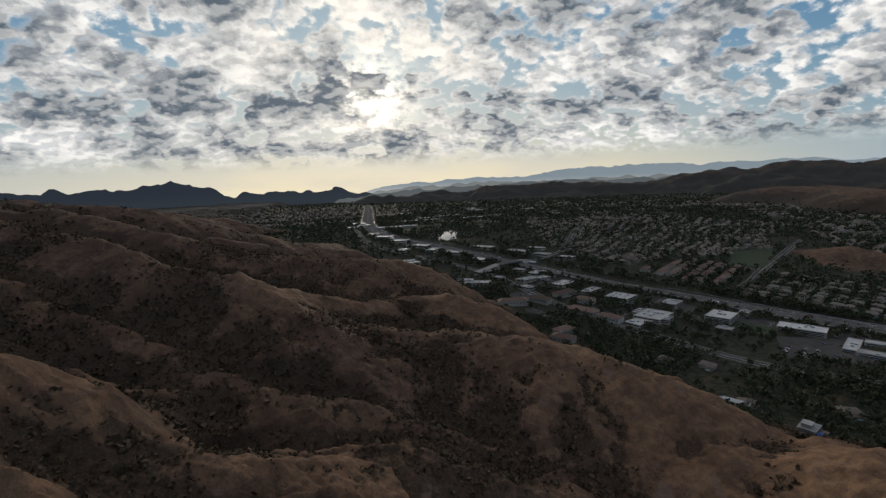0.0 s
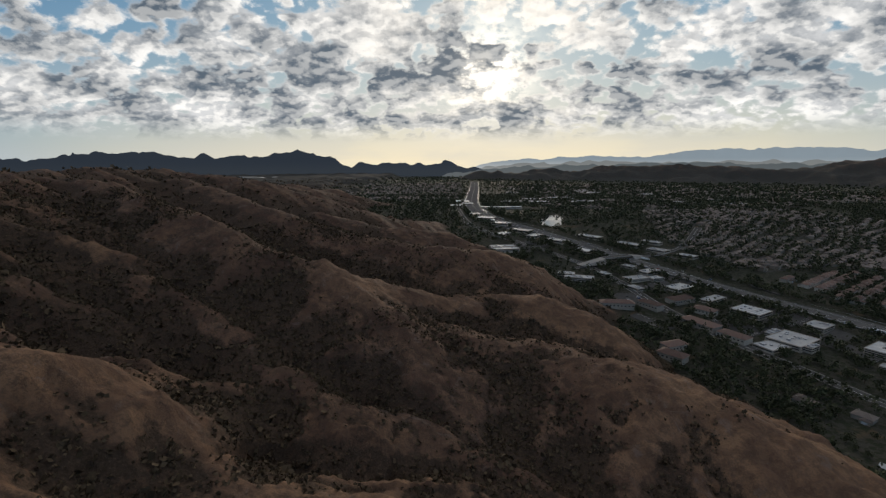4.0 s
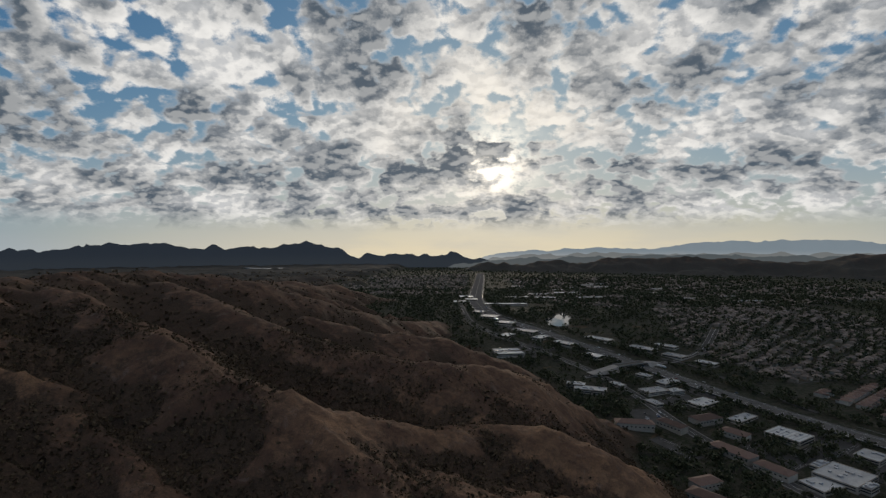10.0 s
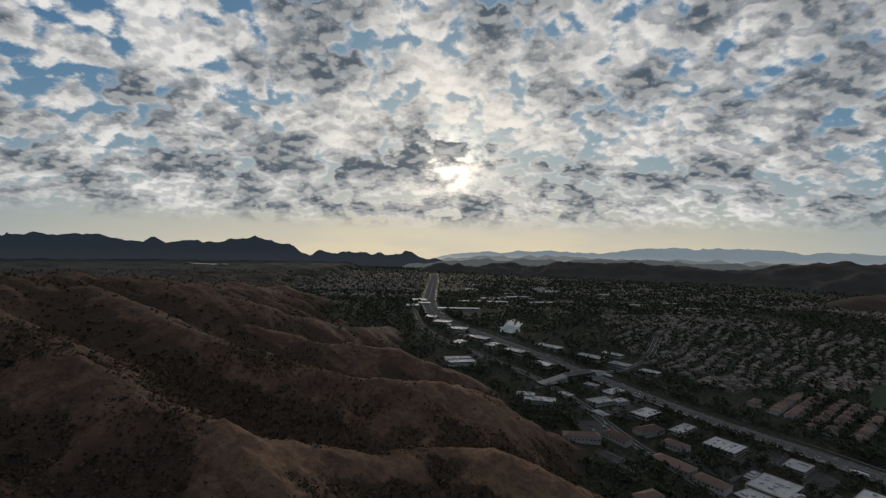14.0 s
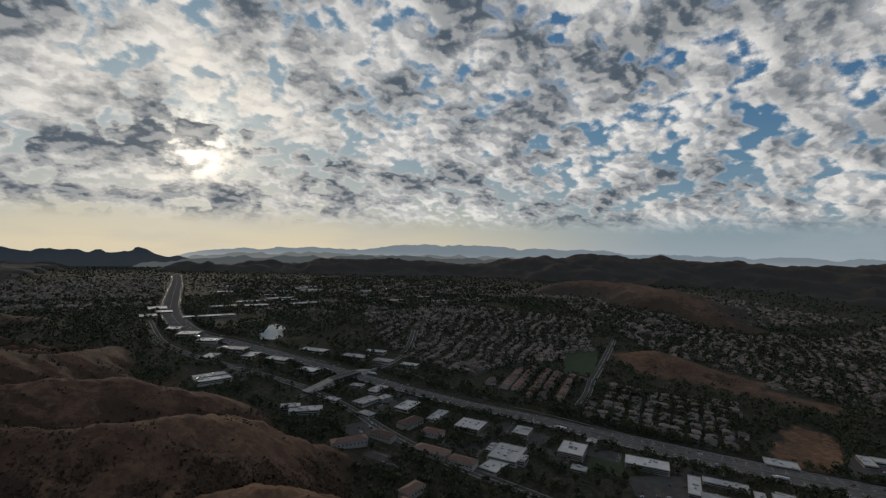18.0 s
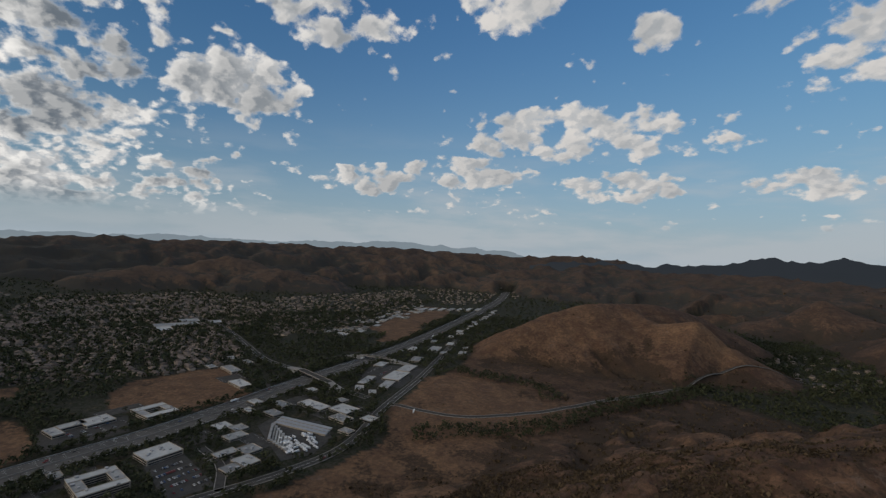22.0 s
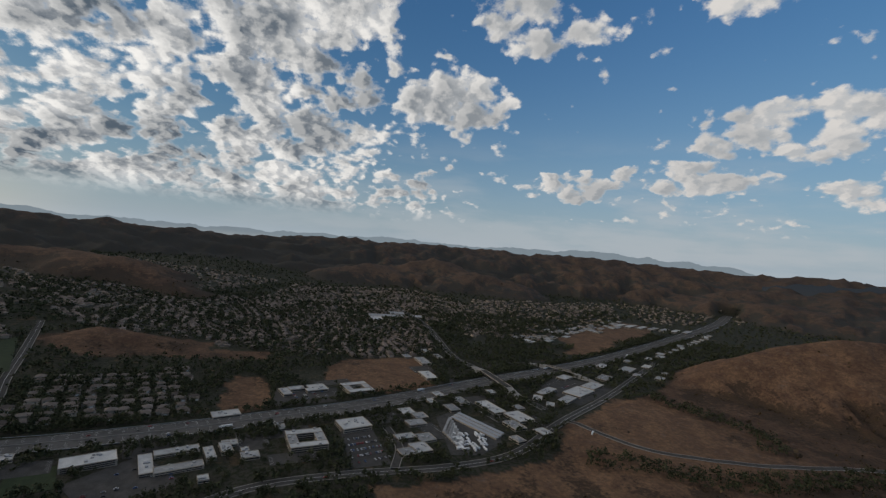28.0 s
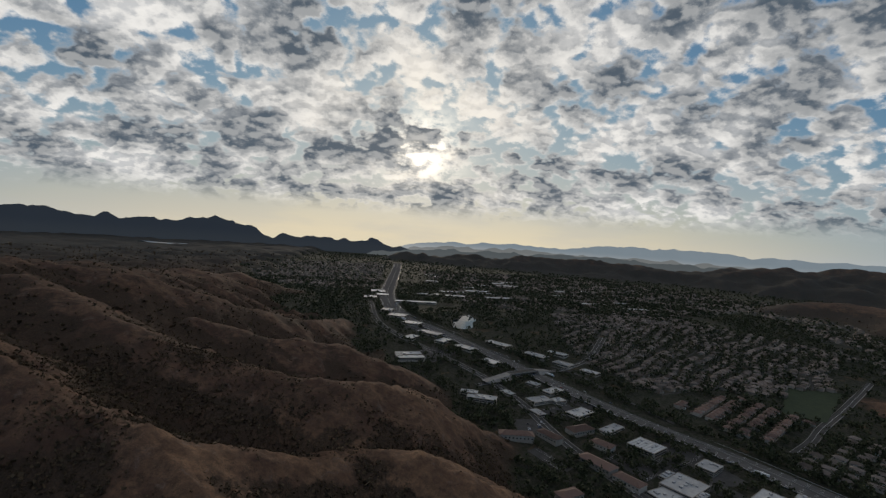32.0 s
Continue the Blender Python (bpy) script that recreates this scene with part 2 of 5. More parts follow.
def hill_ground(k, pos):
    x, y, z = k.xyz(pos)
    hill = k.attr("hill")
    big = k.noise(pos, 0.006, 4.0, 0.55)
    mid = k.noise(pos, 0.028, 6.0, 0.65, 0.4)
    small = k.noise(pos, 0.16, 6.0, 0.7)
    tiny = k.noise(pos, 0.9, 4.0, 0.7)
    gully = k.attr("gully")
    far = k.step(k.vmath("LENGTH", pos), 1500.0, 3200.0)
    grass = k.mix(k.step(big, 0.35, 0.65), (0.088, 0.053, 0.039), (0.130, 0.078, 0.055))
    pale = k.math("MULTIPLY", k.step(gully, 0.42, 0.02), k.step(mid, 0.66, 0.40))
    grass = k.mix(k.math("MULTIPLY", pale, 0.4), grass, (0.215, 0.128, 0.076))
    grass = k.mix(k.math("MULTIPLY", k.step(mid, 0.42, 0.62), 0.7), grass, (0.092, 0.050, 0.034))
    dry = k.attr("dry")
    # straw tone of dry grass, also standing in for sunlit patches
    straw = k.mix(k.step(k.math("ADD", k.math("MULTIPLY", mid, 0.5), k.math("MULTIPLY", small, 0.5)), 0.40, 0.60), (0.250, 0.150, 0.084), (0.150, 0.088, 0.055))
    grass = k.mix(k.math("MULTIPLY", dry, 0.85), grass, straw)
    patch = k.noise(pos, 0.012, 5.0, 0.6, 0.6)
    brush_v = k.math("ADD", k.math("MULTIPLY", patch, 0.30), k.math("ADD", k.math("MULTIPLY", mid, 0.30), k.math("MULTIPLY", small, 0.40)))
    brush_v = k.math("ADD", brush_v, k.math("MULTIPLY", k.math("SUBTRACT", gully, 0.45), 0.24))
    brush_v = k.math("SUBTRACT", brush_v, k.math("MULTIPLY", dry, 0.085))
    brush = k.step(brush_v, 0.405, 0.505)
    dark = k.mix(k.step(tiny, 0.35, 0.65), (0.034, 0.025, 0.018), (0.066, 0.046, 0.032))
    dark = k.mix(far, dark, (0.034, 0.040, 0.036))        # far scrub turned grey-green: distance haze painted in
    scrub = k.noise(pos, 0.045, 9.0, 0.72, 0.8)          # low reddish scrub in ragged patches
    grass = k.mix(k.math("MULTIPLY", k.step(scrub, 0.44, 0.56), k.math("SUBTRACT", 0.65, k.math("MULTIPLY", dry, 0.45))), grass, (0.062, 0.037, 0.028))
    speck = k.step(k.math("ADD", k.math("MULTIPLY", small, 0.45), k.math("MULTIPLY", tiny, 0.55)), 0.470, 0.560)
    col = k.mix(k.math("MULTIPLY", k.math("MULTIPLY", speck, k.math("SUBTRACT", 0.75, k.math("MULTIPLY", far, 0.45))), k.math("SUBTRACT", 1.0, k.math("MULTIPLY", dry, 0.65))), grass, dark)
    fine = k.noise(pos, 0.42, 5.0, 0.72)
    holes = k.step(k.math("ADD", k.math("MULTIPLY", fine, 0.6), k.math("MULTIPLY", mid, 0.4)), 0.50, 0.60)
    col = k.mix(k.math("MULTIPLY", brush, k.math("SUBTRACT", 0.90, k.math("MULTIPLY", holes, 0.55))), col, dark)
    stone = k.math("MULTIPLY", k.step(k.noise(pos, 0.06, 8.0, 0.75, 1.0), 0.56, 0.66), k.step(gully, 0.55, 0.2))
    col = k.mix(k.math("MULTIPLY", stone, 0.5), col, (0.165, 0.125, 0.105))
    col = k.mix(k.math("MULTIPLY", k.step(tiny, 0.58, 0.72), k.math("MULTIPLY", k.math("SUBTRACT", 1.0, far), 0.32)), col, (0.165, 0.105, 0.070))
    # painted haze: distant ground mixed towards one flat grey
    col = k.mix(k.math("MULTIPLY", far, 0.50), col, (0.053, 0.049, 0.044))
    # town floor: lawns, asphalt, bare earth
    town = k.mix(k.step(small, 0.45, 0.55), (0.026, 0.031, 0.018), (0.052, 0.048, 0.038))
    town = k.mix(k.step(mid, 0.58, 0.68), town, (0.085, 0.062, 0.038))
    col = k.mix(hill, town, col)
    return col, k.math("ADD", k.math("MULTIPLY", small, 0.7), k.math("MULTIPLY", tiny, 0.3))


MAT = {
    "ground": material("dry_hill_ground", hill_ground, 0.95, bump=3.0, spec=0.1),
    "asphalt": material("asphalt", speckled((0.058, 0.056, 0.053), (0.088, 0.084, 0.080), 0.08), 0.95, spec=0.03),
    "freeway": material("worn_freeway", speckled((0.085, 0.082, 0.078), (0.125, 0.120, 0.115), 0.06), 1.0, spec=0.0),
    "concrete": material("concrete", speckled((0.20, 0.19, 0.17), (0.29, 0.27, 0.25), 0.12), 0.85),
    "paint": material("road_paint", speckled((0.55, 0.55, 0.52), (0.70, 0.70, 0.66), 0.5), 0.7),
    "roof_white": material("white_roof", speckled((0.21, 0.215, 0.22), (0.42, 0.42, 0.41), 0.09, 0.4, per_object=True), 0.7),
    "roof_tile": material("clay_tile_roof", speckled((0.095, 0.075, 0.064), (0.155, 0.128, 0.110), 0.2, 0.5, per_object=True), 0.85),
    "roof_clay": material("red_clay_roof", speckled((0.100, 0.060, 0.048), (0.150, 0.098, 0.078), 0.2, 0.5, per_object=True), 0.85),
    "roofs": material("house_roofs", speckled((0.088, 0.066, 0.054), (0.165, 0.132, 0.112), 0.2, 0.6, per_island=True), 0.85),
    "stucco": material("stucco", speckled((0.30, 0.26, 0.21), (0.42, 0.37, 0.31), 0.2, 0.3, per_object=True), 0.9),
    "glass": material("dark_glass", lambda k, p: (0.02, 0.025, 0.03), 0.12, spec=0.6),
    "metal": material("painted_metal", speckled((0.30, 0.31, 0.32), (0.42, 0.42, 0.43), 0.8), 0.5, metal=0.3),
    "leaves": material("leaves", speckled((0.027, 0.032, 0.016), (0.052, 0.058, 0.028), 0.03, 0.4, per_island=True), 0.8, spec=0.2),
    "brush": material("chaparral_leaves", speckled((0.050, 0.038, 0.024), (0.095, 0.068, 0.042), 0.05, 0.4, per_island=True), 0.9, spec=0.1),
    "bark": material("bark", speckled((0.06, 0.045, 0.03), (0.11, 0.08, 0.055), 2.0), 0.95),
    "water": material("water", lambda k, p: (0.02, 0.03, 0.035), 0.05, spec=0.8),
    "lawn": material("lawn", speckled((0.022, 0.034, 0.014), (0.036, 0.050, 0.021), 0.1), 0.9),
    "earth": material("bare_earth", speckled((0.17, 0.115, 0.065), (0.25, 0.17, 0.10), 0.05), 0.95),
}

# ---------------------------------------------------------------- the lie of the land
RNG = np.random.default_rng(7)
_PERM = RNG.permutation(512)
_ANG = RNG.random(512) * 2 * np.pi


def perlin(x, y, seed=0):
    xi, yi = np.floor(x).astype(int), np.floor(y).astype(int)
    fx, fy = x - xi, y - yi
    u, v = fx * fx * fx * (fx * (fx * 6 - 15) + 10), fy * fy * fy * (fy * (fy * 6 - 15) + 10)

    def g(ix, iy, dx, dy):
        a = _ANG[_PERM[(_PERM[(ix + seed * 37) % 512] + iy) % 512]]
        return np.cos(a) * dx + np.sin(a) * dy
    a = g(xi, yi, fx, fy) * (1 - u) + g(xi + 1, yi, fx - 1, fy) * u
    b = g(xi, yi + 1, fx, fy - 1) * (1 - u) + g(xi + 1, yi + 1, fx - 1, fy - 1) * u
    return (a * (1 - v) + b * v) * 1.5


def fbm(x, y, octaves=4, seed=0, ridged=False):
    total, amp, norm = 0.0, 1.0, 0.0
    for o in range(octaves):
        n = perlin(x * 2**o, y * 2**o, seed + o)
        total, norm, amp = total + amp * (1 - 2 * np.abs(n) if ridged else n), norm + amp, amp * 0.5
    return total / norm


def valley(y):
    t = np.clip((np.asarray(y, float) - 280) / 1190, 0, 1)
    return -11 + 87 * t * t * (3 - 2 * t)


def line_distance(x, y, pts, along=False):
    """Distance to a polyline and the height along it at the nearest place, and the way along it if asked."""
    best = np.full(x.shape, 1e9)
    zz, ss, run = np.zeros(x.shape), np.zeros(x.shape), 0.0
    for a, b in zip(pts[:-1], pts[1:]):
        dx, dy = b[0] - a[0], b[1] - a[1]
        t = np.clip(((x - a[0]) * dx + (y - a[1]) * dy) / (dx * dx + dy * dy), 0, 1)
        d = np.hypot(x - a[0] - t * dx, y - a[1] - t * dy)
        near = d < best
        best = np.where(near, d, best)
        if len(a) > 2:
            zz = np.where(near, a[2] + t * (b[2] - a[2]), zz)
        if along:
            length = math.hypot(dx, dy)
            ss = np.where(near, run + t * length, ss)
            run += length
    return (best, zz, ss) if along else (best, zz)


# ridge crests: side slope, roundness, share of side spurs, then the crest's places
RIDGES = [
    (0.55, 20, 0.45, [(-206, -725, 216), (-300, -350, 215), (-380, 0, 205), (-410, 186, 213), (-470, 400, 214), (-500, 560, 215), (-500, 720, 210), (-490, 830, 198)]),
    (0.42, 25, 0.45, [(-490, 830, 198), (-450, 950, 182), (-430, 1300, 148), (-370, 1430, 135), (-240, 1500, 90)]),
    (0.66, 9, 0.22, [(-450, 470, 208), (-360, 425, 196), (-291, 390, 184), (-226, 350, 167), (-192, 336, 154), (-145, 320, 143), (-123, 316, 138), (-95, 303, 128), (-62, 272, 112), (-44, 248, 100), (-28, 217, 86), (-12, 188, 68)]),
    (0.60, 12, 0.16, [(-112, 318, 134), (-70, 345, 114), (-29, 368, 97), (8, 386, 88), (45, 394, 88), (90, 386, 84), (125, 365, 72), (152, 335, 50), (175, 310, 20)]),
    (0.56, 14, 0.18, [(-420, 640, 200), (-260, 545, 165), (-120, 505, 132), (-66, 495, 122), (-10, 491, 118), (40, 518, 109), (87, 545, 92), (140, 570, 58), (190, 592, 22)]),
    (0.55, 12, 0.30, [(-470, 760, 204), (-351, 785, 190), (-200, 880, 128), (-100, 980, 90), (-45, 1126, 70)]),
    (0.55, 14, 0.25, [(-230, 700, 140), (-120, 690, 118), (-20, 720, 104), (60, 740, 70)]),
    (0.70, 8, 0.20, [(-480, 290, 209), (-406, 284, 168), (-336, 297, 160), (-292, 293, 149), (-247, 276, 138), (-209, 260, 127), (-162, 236, 110), (-128, 205, 99), (-101, 180, 95), (-84, 171, 96), (-67, 173, 90), (-47, 179, 84), (-21, 172, 74), (10, 160, 62), (45, 150, 46)]),
    (0.62, 10, 0.20, [(-380, 20, 206), (-280, 52, 188), (-202, 68, 173), (-185, 78, 166), (-156, 90, 152), (-133, 91, 136), (-110, 88, 114), (-82, 92, 103), (-56, 100, 92), (-22, 124, 77), (2, 122, 72), (30, 112, 62), (66, 102, 46)]),
    (0.60, 10, 0.20, [(-202, 68, 173), (-190, 120, 140), (-165, 150, 122), (-140, 165, 104)]),
    (0.46, 18, 0.08, [(-40, 290, 92), (20, 285, 82), (81, 269, 80), (129, 227, 76), (165, 206, 66), (198, 181, 54), (224, 158, 42), (252, 155, 26), (280, 172, 6)]),
    (0.46, 16, 0.10, [(60, -110, 112), (150, -40, 84), (210, 20, 66), (232, 50, 58), (218, 76, 55), (190, 108, 44), (160, 122, 34)]),
    (0.40, 14, 0.25, [(222, -241, 90), (330, -300, 45), (420, -330, 20), (500, -400, 2)]),
    (0.38, 14, 0.25, [(200, -560, 95), (330, -540, 50), (430, -600, 22), (500, -640, 2)]),
    (0.45, 18, 0.28, [(-300, -350, 215), (-27, -583, 190), (60, -470, 172), (127, -387, 150), (168, -331, 138), (222, -241, 110), (270, -150, 70)]),
    (0.42, 20, 0.28, [(-206, -725, 214), (0, -700, 170), (200, -560, 105), (330, -480, 50)]),
    (0.50, 20, 0.25, [(1054, -615, -5), (1070, -759, 60), (1045, -894, 108), (1016, -1001, 134), (985, -1250, 132), (970, -1430, 95)]),
    (0.50, 15, 0.15, [(972, -1100, 130), (850, -1080, 95), (756, -1129, 118), (690, -1154, 60)]),
    (0.40, 20, 0.25, [(600, -1990, 60), (524, -1948, 86), (362, -1911, 148), (206, -1862, 126), (61, -1801, 69)]),
    (0.35, 20, 0.25, [(993, -2079, 62), (900, -2194, 134), (745, -2175, 85)]),
    (0.22, 40, 0.4, [(2950, -2300, 130), (2500, -2700, 150), (2121, -2950, 165), (1500, -3050, 185), (964, -3000, 178), (414, -2950, 190)]),
    (0.52, 12, 0.45, [(333, -2693, 236), (183, -2566, 257), (-48, -2432, 294), (-271, -2276, 296), (-359, -2122, 285), (-509, -1948, 293), (-700, -1200, 260), (-206, -725, 216)]),
    (0.35, 20, 0.45, [(980, 745, 20), (1069, 692, 34), (1087, 603, 18), (1101, 490, -8)]),
    (0.30, 30, 0.4, [(1397, 1597, 60), (1790, 1597, 127), (1884, 1363, 129), (1827, 1059, 116), (1704, 839, 50)]),
    (0.25, 40, 0.4, [(300, 3900, 120), (1120, 3610, 150), (1651, 3400, 172), (2180, 3088, 160), (2475, 2886, 196), (2869, 2489, 240), (3320, 2110, 238), (3749, 1579, 210), (4082, 998, 200)]),
    (0.35, 25, 0.4, [(3000, 500, 60), (3228, 94, 116), (3292, -166, 158), (3050, -440, 103), (2900, -640, 60)]),
    (0.25, 40, 0.4, [(4082, 998, 225), (4221, 800, 240), (4400, -384, 250), (4076, -1834, 252), (3606, -2627, 222), (2942, -3155, 255)]),
]
FREEWAY = [(190, 3300), (158, 2728), (99, 1942), (75, 1530), (98, 1260), (182, 1125), (280, 970), (360, 840), (457, 688), (545, 570), (611, 453), (675, 342), (740, 225), (800, 115), (880, 0), (983, -132), (1149, -367), (1339, -601), (1704, -999), (2200, -1515), (2700, -1950)]


def smooth_path(pts, step=12.0):
    """A Catmull-Rom line through the given places, cut into even steps."""
    p = np.array(pts, float)
    q = np.vstack([2 * p[0] - p[1], p, 2 * p[-1] - p[-2]])
    out = []
    for i in range(1, len(q) - 2):
        n = max(2, int(np.linalg.norm(q[i + 1] - q[i]) / step))
        for t in np.linspace(0, 1, n, endpoint=False):
            out.append(0.5 * (2 * q[i] + (q[i + 1] - q[i - 1]) * t + (2 * q[i - 1] - 5 * q[i] + 4 * q[i + 1] - q[i + 2]) * t**2
                              + (3 * q[i] - q[i - 1] - 3 * q[i + 1] + q[i + 2]) * t**3))
    return np.array(out + [p[-1]])


def land(x, y):
    """Height of the land, how far it is hill and how gullied, with far shade painted in (0 to 1)."""
    x, y = np.asarray(x, float), np.asarray(y, float)
    base = valley(y)
    r = np.hypot(x, y)
    wide = np.clip(r / 1500, 0.25, 3.0)
    wx = x + wide * 11 * fbm(x / (130 * wide), y / (130 * wide), 3, 3)
    wy = y + wide * 11 * fbm(x / (130 * wide), y / (130 * wide), 3, 11)
    top = np.full(x.shape, -500.0)
    for i, (slope, rnd, share, pts) in enumerate(RIDGES):
        d, zc, s = line_distance(wx, wy, pts, True)
        if max(abs(pts[0][0]), abs(pts[0][1])) < 1200:
            zc = zc + (15 if i < 2 else 4) * fbm(s / (120 if i < 2 else 60) + 5.1 * i, s * 0 + i, 3, 201 + i)
        fall = np.sqrt(d * d + rnd * rnd) - rnd
        on = zc - 0.55 * slope * fall > np.maximum(base, top) - 12
        d, zc, s, fall = d[on], zc[on], s[on], fall[on]
        # side spurs and gullies run down from the crest
        span = 85 if max(abs(pts[0][0]), abs(pts[0][1])) < 1200 else 330
        spur = fbm(s / span + i * 7.7, d / (span * (4 if span < 100 else 1.5)) + i, 2 if span < 100 else 4, 55 + i, ridged=True)
        h = zc - slope * (1.06 - share * (spur - 0.1)) * fall
        if span < 100:
            rill = fbm(s / 40 + i * 3.1, d / 160 + i, 3, 155 + i, ridged=True)
            h = h + 3.5 * np.clip(fall / 30, 0, 1) * (rill - 0.45)
        k, was = 2.5, top[on]
        top[on] = np.maximum(was, h) + np.log1p(np.exp(-np.abs(was - h) / k)) * k * 0.5
    k = 4.0
    m = np.maximum(base, top)
    z = m + np.log1p(np.exp(-np.abs(base - top) / k)) * k * (top > -400) * 0.6
    rise = np.clip((top - base) / 35, 0, 1)
    rdg = fbm(x / 80, y / 80, 6, 21, ridged=True)
    far_rdg = fbm(x / 420, y / 420, 5, 31, ridged=True)
    z = z + rise * (np.clip(1.2 - r / 1500, 0.3, 1) * 8.0 * (rdg - 0.45) + np.clip(r / 2000 - 0.75, 0, 1) * 48 * (far_rdg - 0.4))
    z = z + rise * np.clip(r / 2000 - 0.9, 0, 1) * 26 * (fbm(x / 170, y / 170, 4, 45, ridged=True) - 0.3)
    z = z + rise * (3.0 * fbm(x / 26, y / 26, 5, 41, ridged=True) + 1.2 * fbm(x / 8, y / 8, 3, 47))
    hill = np.clip((top - base + 6) / 14, 0, 1)
    # the dry basin south of the eastern freeway
    basin = np.clip((-215 - y) / 40, 0, 1) * (x + 0.80 * y < 570) * np.clip((y + 930) / 60, 0, 1)
    z = z + basin * (1 - rise) * 3 * (1 + fbm(x / 120, y / 120, 4, 91))
    hill = np.maximum(hill, basin * 0.9)
    gully = np.clip(0.5 - (rdg - 0.40) * 1.5, 0, 1)
    far = np.clip((r - 1300) / 900, 0, 1)
    ux = x + 150 * fbm(x / 240, y / 240, 4, 171)
    uy = y + 150 * fbm(x / 240, y / 240, 4, 181)
    soft = lambda v: np.clip(v, 0, 1) ** 2 * (3 - 2 * np.clip(v, 0, 1))
    gully = gully - 0.45 * soft((ux - 420) / 300) * soft((-200 - uy) / 220) * soft((2300 - r) / 500)
    gully = gully - 0.40 * soft((ux - 10) / 140) * soft((400 - uy) / 140) * soft((uy + 160) / 140)
    gully = gully + 0.60 * soft((480 - ux) / 460) * soft((-40 - uy) / 320)
    # far meadow hill cleared of dark brush to look sunlit
    gully = gully - 0.70 * soft(1.3 - np.hypot(ux - 230, uy + 1830) / 330)
    # far southern ridge darkened here to carry its hazy dark tone
    gully = gully + 0.90 * soft((700 - ux) / 500) * soft((-1700 - uy) / 350)
    west = np.clip((y - 1500) / 300, 0, 1) * np.clip((-0.30 * y + 60 - x) / 150, 0, 1)
    west = np.maximum(west, soft((-430 - ux) / 130) * soft((uy + 300) / 300))
    hill = np.maximum(hill, west)
    z = z + west * (1 - rise) * (10 + 26 * (0.4 + fbm(x / 260, y / 260, 5, 95, ridged=True)))
    gully = gully + west
    gully = gully + 0.30 * np.clip((-20 - ux) / 180, 0, 1)
    # far land darkened too, most in the west: backlit shade painted in
    return z, hill, np.clip(gully + far * (0.75 * np.clip(0.45 + y / 2600, 0.1, 1) - 0.25 * soft((ux - 600) / 300) * soft((-1000 - uy) / 500)), 0, 1.1)


def mesh_object(name, verts, faces, mats, index=None, parent=None, smooth=False):
    me = bpy.data.meshes.new(name)
    verts, faces = np.asarray(verts, np.float32), np.asarray(faces, np.int32)
    n, w = faces.shape
    me.vertices.add(len(verts))
    me.vertices.foreach_set("co", verts.ravel())
    me.loops.add(n * w)
    me.loops.foreach_set("vertex_index", faces.ravel())
    me.polygons.add(n)
    me.polygons.foreach_set("loop_start", np.arange(0, n * w, w, dtype=np.int32))
    for m in mats:
        me.materials.append(m)
    if index is not None:
        me.polygons.foreach_set("material_index", np.asarray(index, np.int32))
    me.polygons.foreach_set("use_smooth", np.full(n, smooth))
    me.update(calc_edges=True)
    me.validate()
    ob = new(name, me)
    ob.parent = parent
    return ob


BARE = [
    [(732, 296), (835, 345), (929, 351), (948, 302), (860, 262), (770, 251)],
    [(927, 178), (1020, 190), (1101, 169), (1178, -11), (1050, -40), (940, -37), (889, 48)],
    [(761, -262), (850, -335), (936, -410), (930, -520), (790, -520), (640, -520), (560, -330), (640, -200), (700, -215)],
    [(545, 60), (575, -40), (620, -150), (690, -222), (640, -200), (560, -330), (470, -250), (420, -60), (470, 60)],
    [(1340, -440), (1480, -560), (1560, -640), (1500, -690), (1330, -520)],
    # dry ground of the business park, its sunlit ochre painted in
    [(1420, -520), (1560, -490), (1900, -790), (2080, -985), (1960, -1080), (1700, -870)],
    [(930, 640), (990, 790), (1130, 720), (1160, 480), (1040, 460)],
    [(1010, 480), (1100, 460), (1130, 330), (1060, 330)],
]


def inside(px, py, poly):
    """Even-odd test for arrays of places."""
    res = np.zeros(px.shape, bool)
    n = len(poly)
    for i in range(n):
        (x1, y1), (x2, y2) = poly[i], poly[(i + 1) % n]
        cond = (y1 > py) != (y2 > py)
        res ^= cond & (px < (x2 - x1) * (py - y1) / (y2 - y1 + 1e-9) + x1)
    return res


GRID = {}


def sample(x, y, *names):
    """Height and other values of the finished ground sheet at the given places."""
    x, y = np.atleast_1d(x).astype(float), np.atleast_1d(y).astype(float)
    az, rad = GRID["az"], GRID["rad"]
    a = np.arctan2(x, y)
    a = np.where(a < az[0], a + 2 * np.pi, a)
    r = np.hypot(x, y)
    j = np.clip(np.searchsorted(az, a, side="right") - 1, 0, len(az) - 1)
    j2 = (j + 1) % len(az)
    u = np.clip((a - az[j]) / np.where(j2 == 0, az[0] + 2 * np.pi - az[j], az[j2] - az[j]), 0, 1)
    i = np.clip(np.searchsorted(rad, r, side="right") - 1, 0, len(rad) - 2)
    v = np.clip((r - rad[i]) / (rad[i + 1] - rad[i]), 0, 1)
    out = []
    for n in names:
        g = GRID[n]
        out.append((g[i, j] * (1 - u) + g[i, j2] * u) * (1 - v) + (g[i + 1, j] * (1 - u) + g[i + 1, j2] * u) * v)
    return out if len(out) > 1 else out[0]


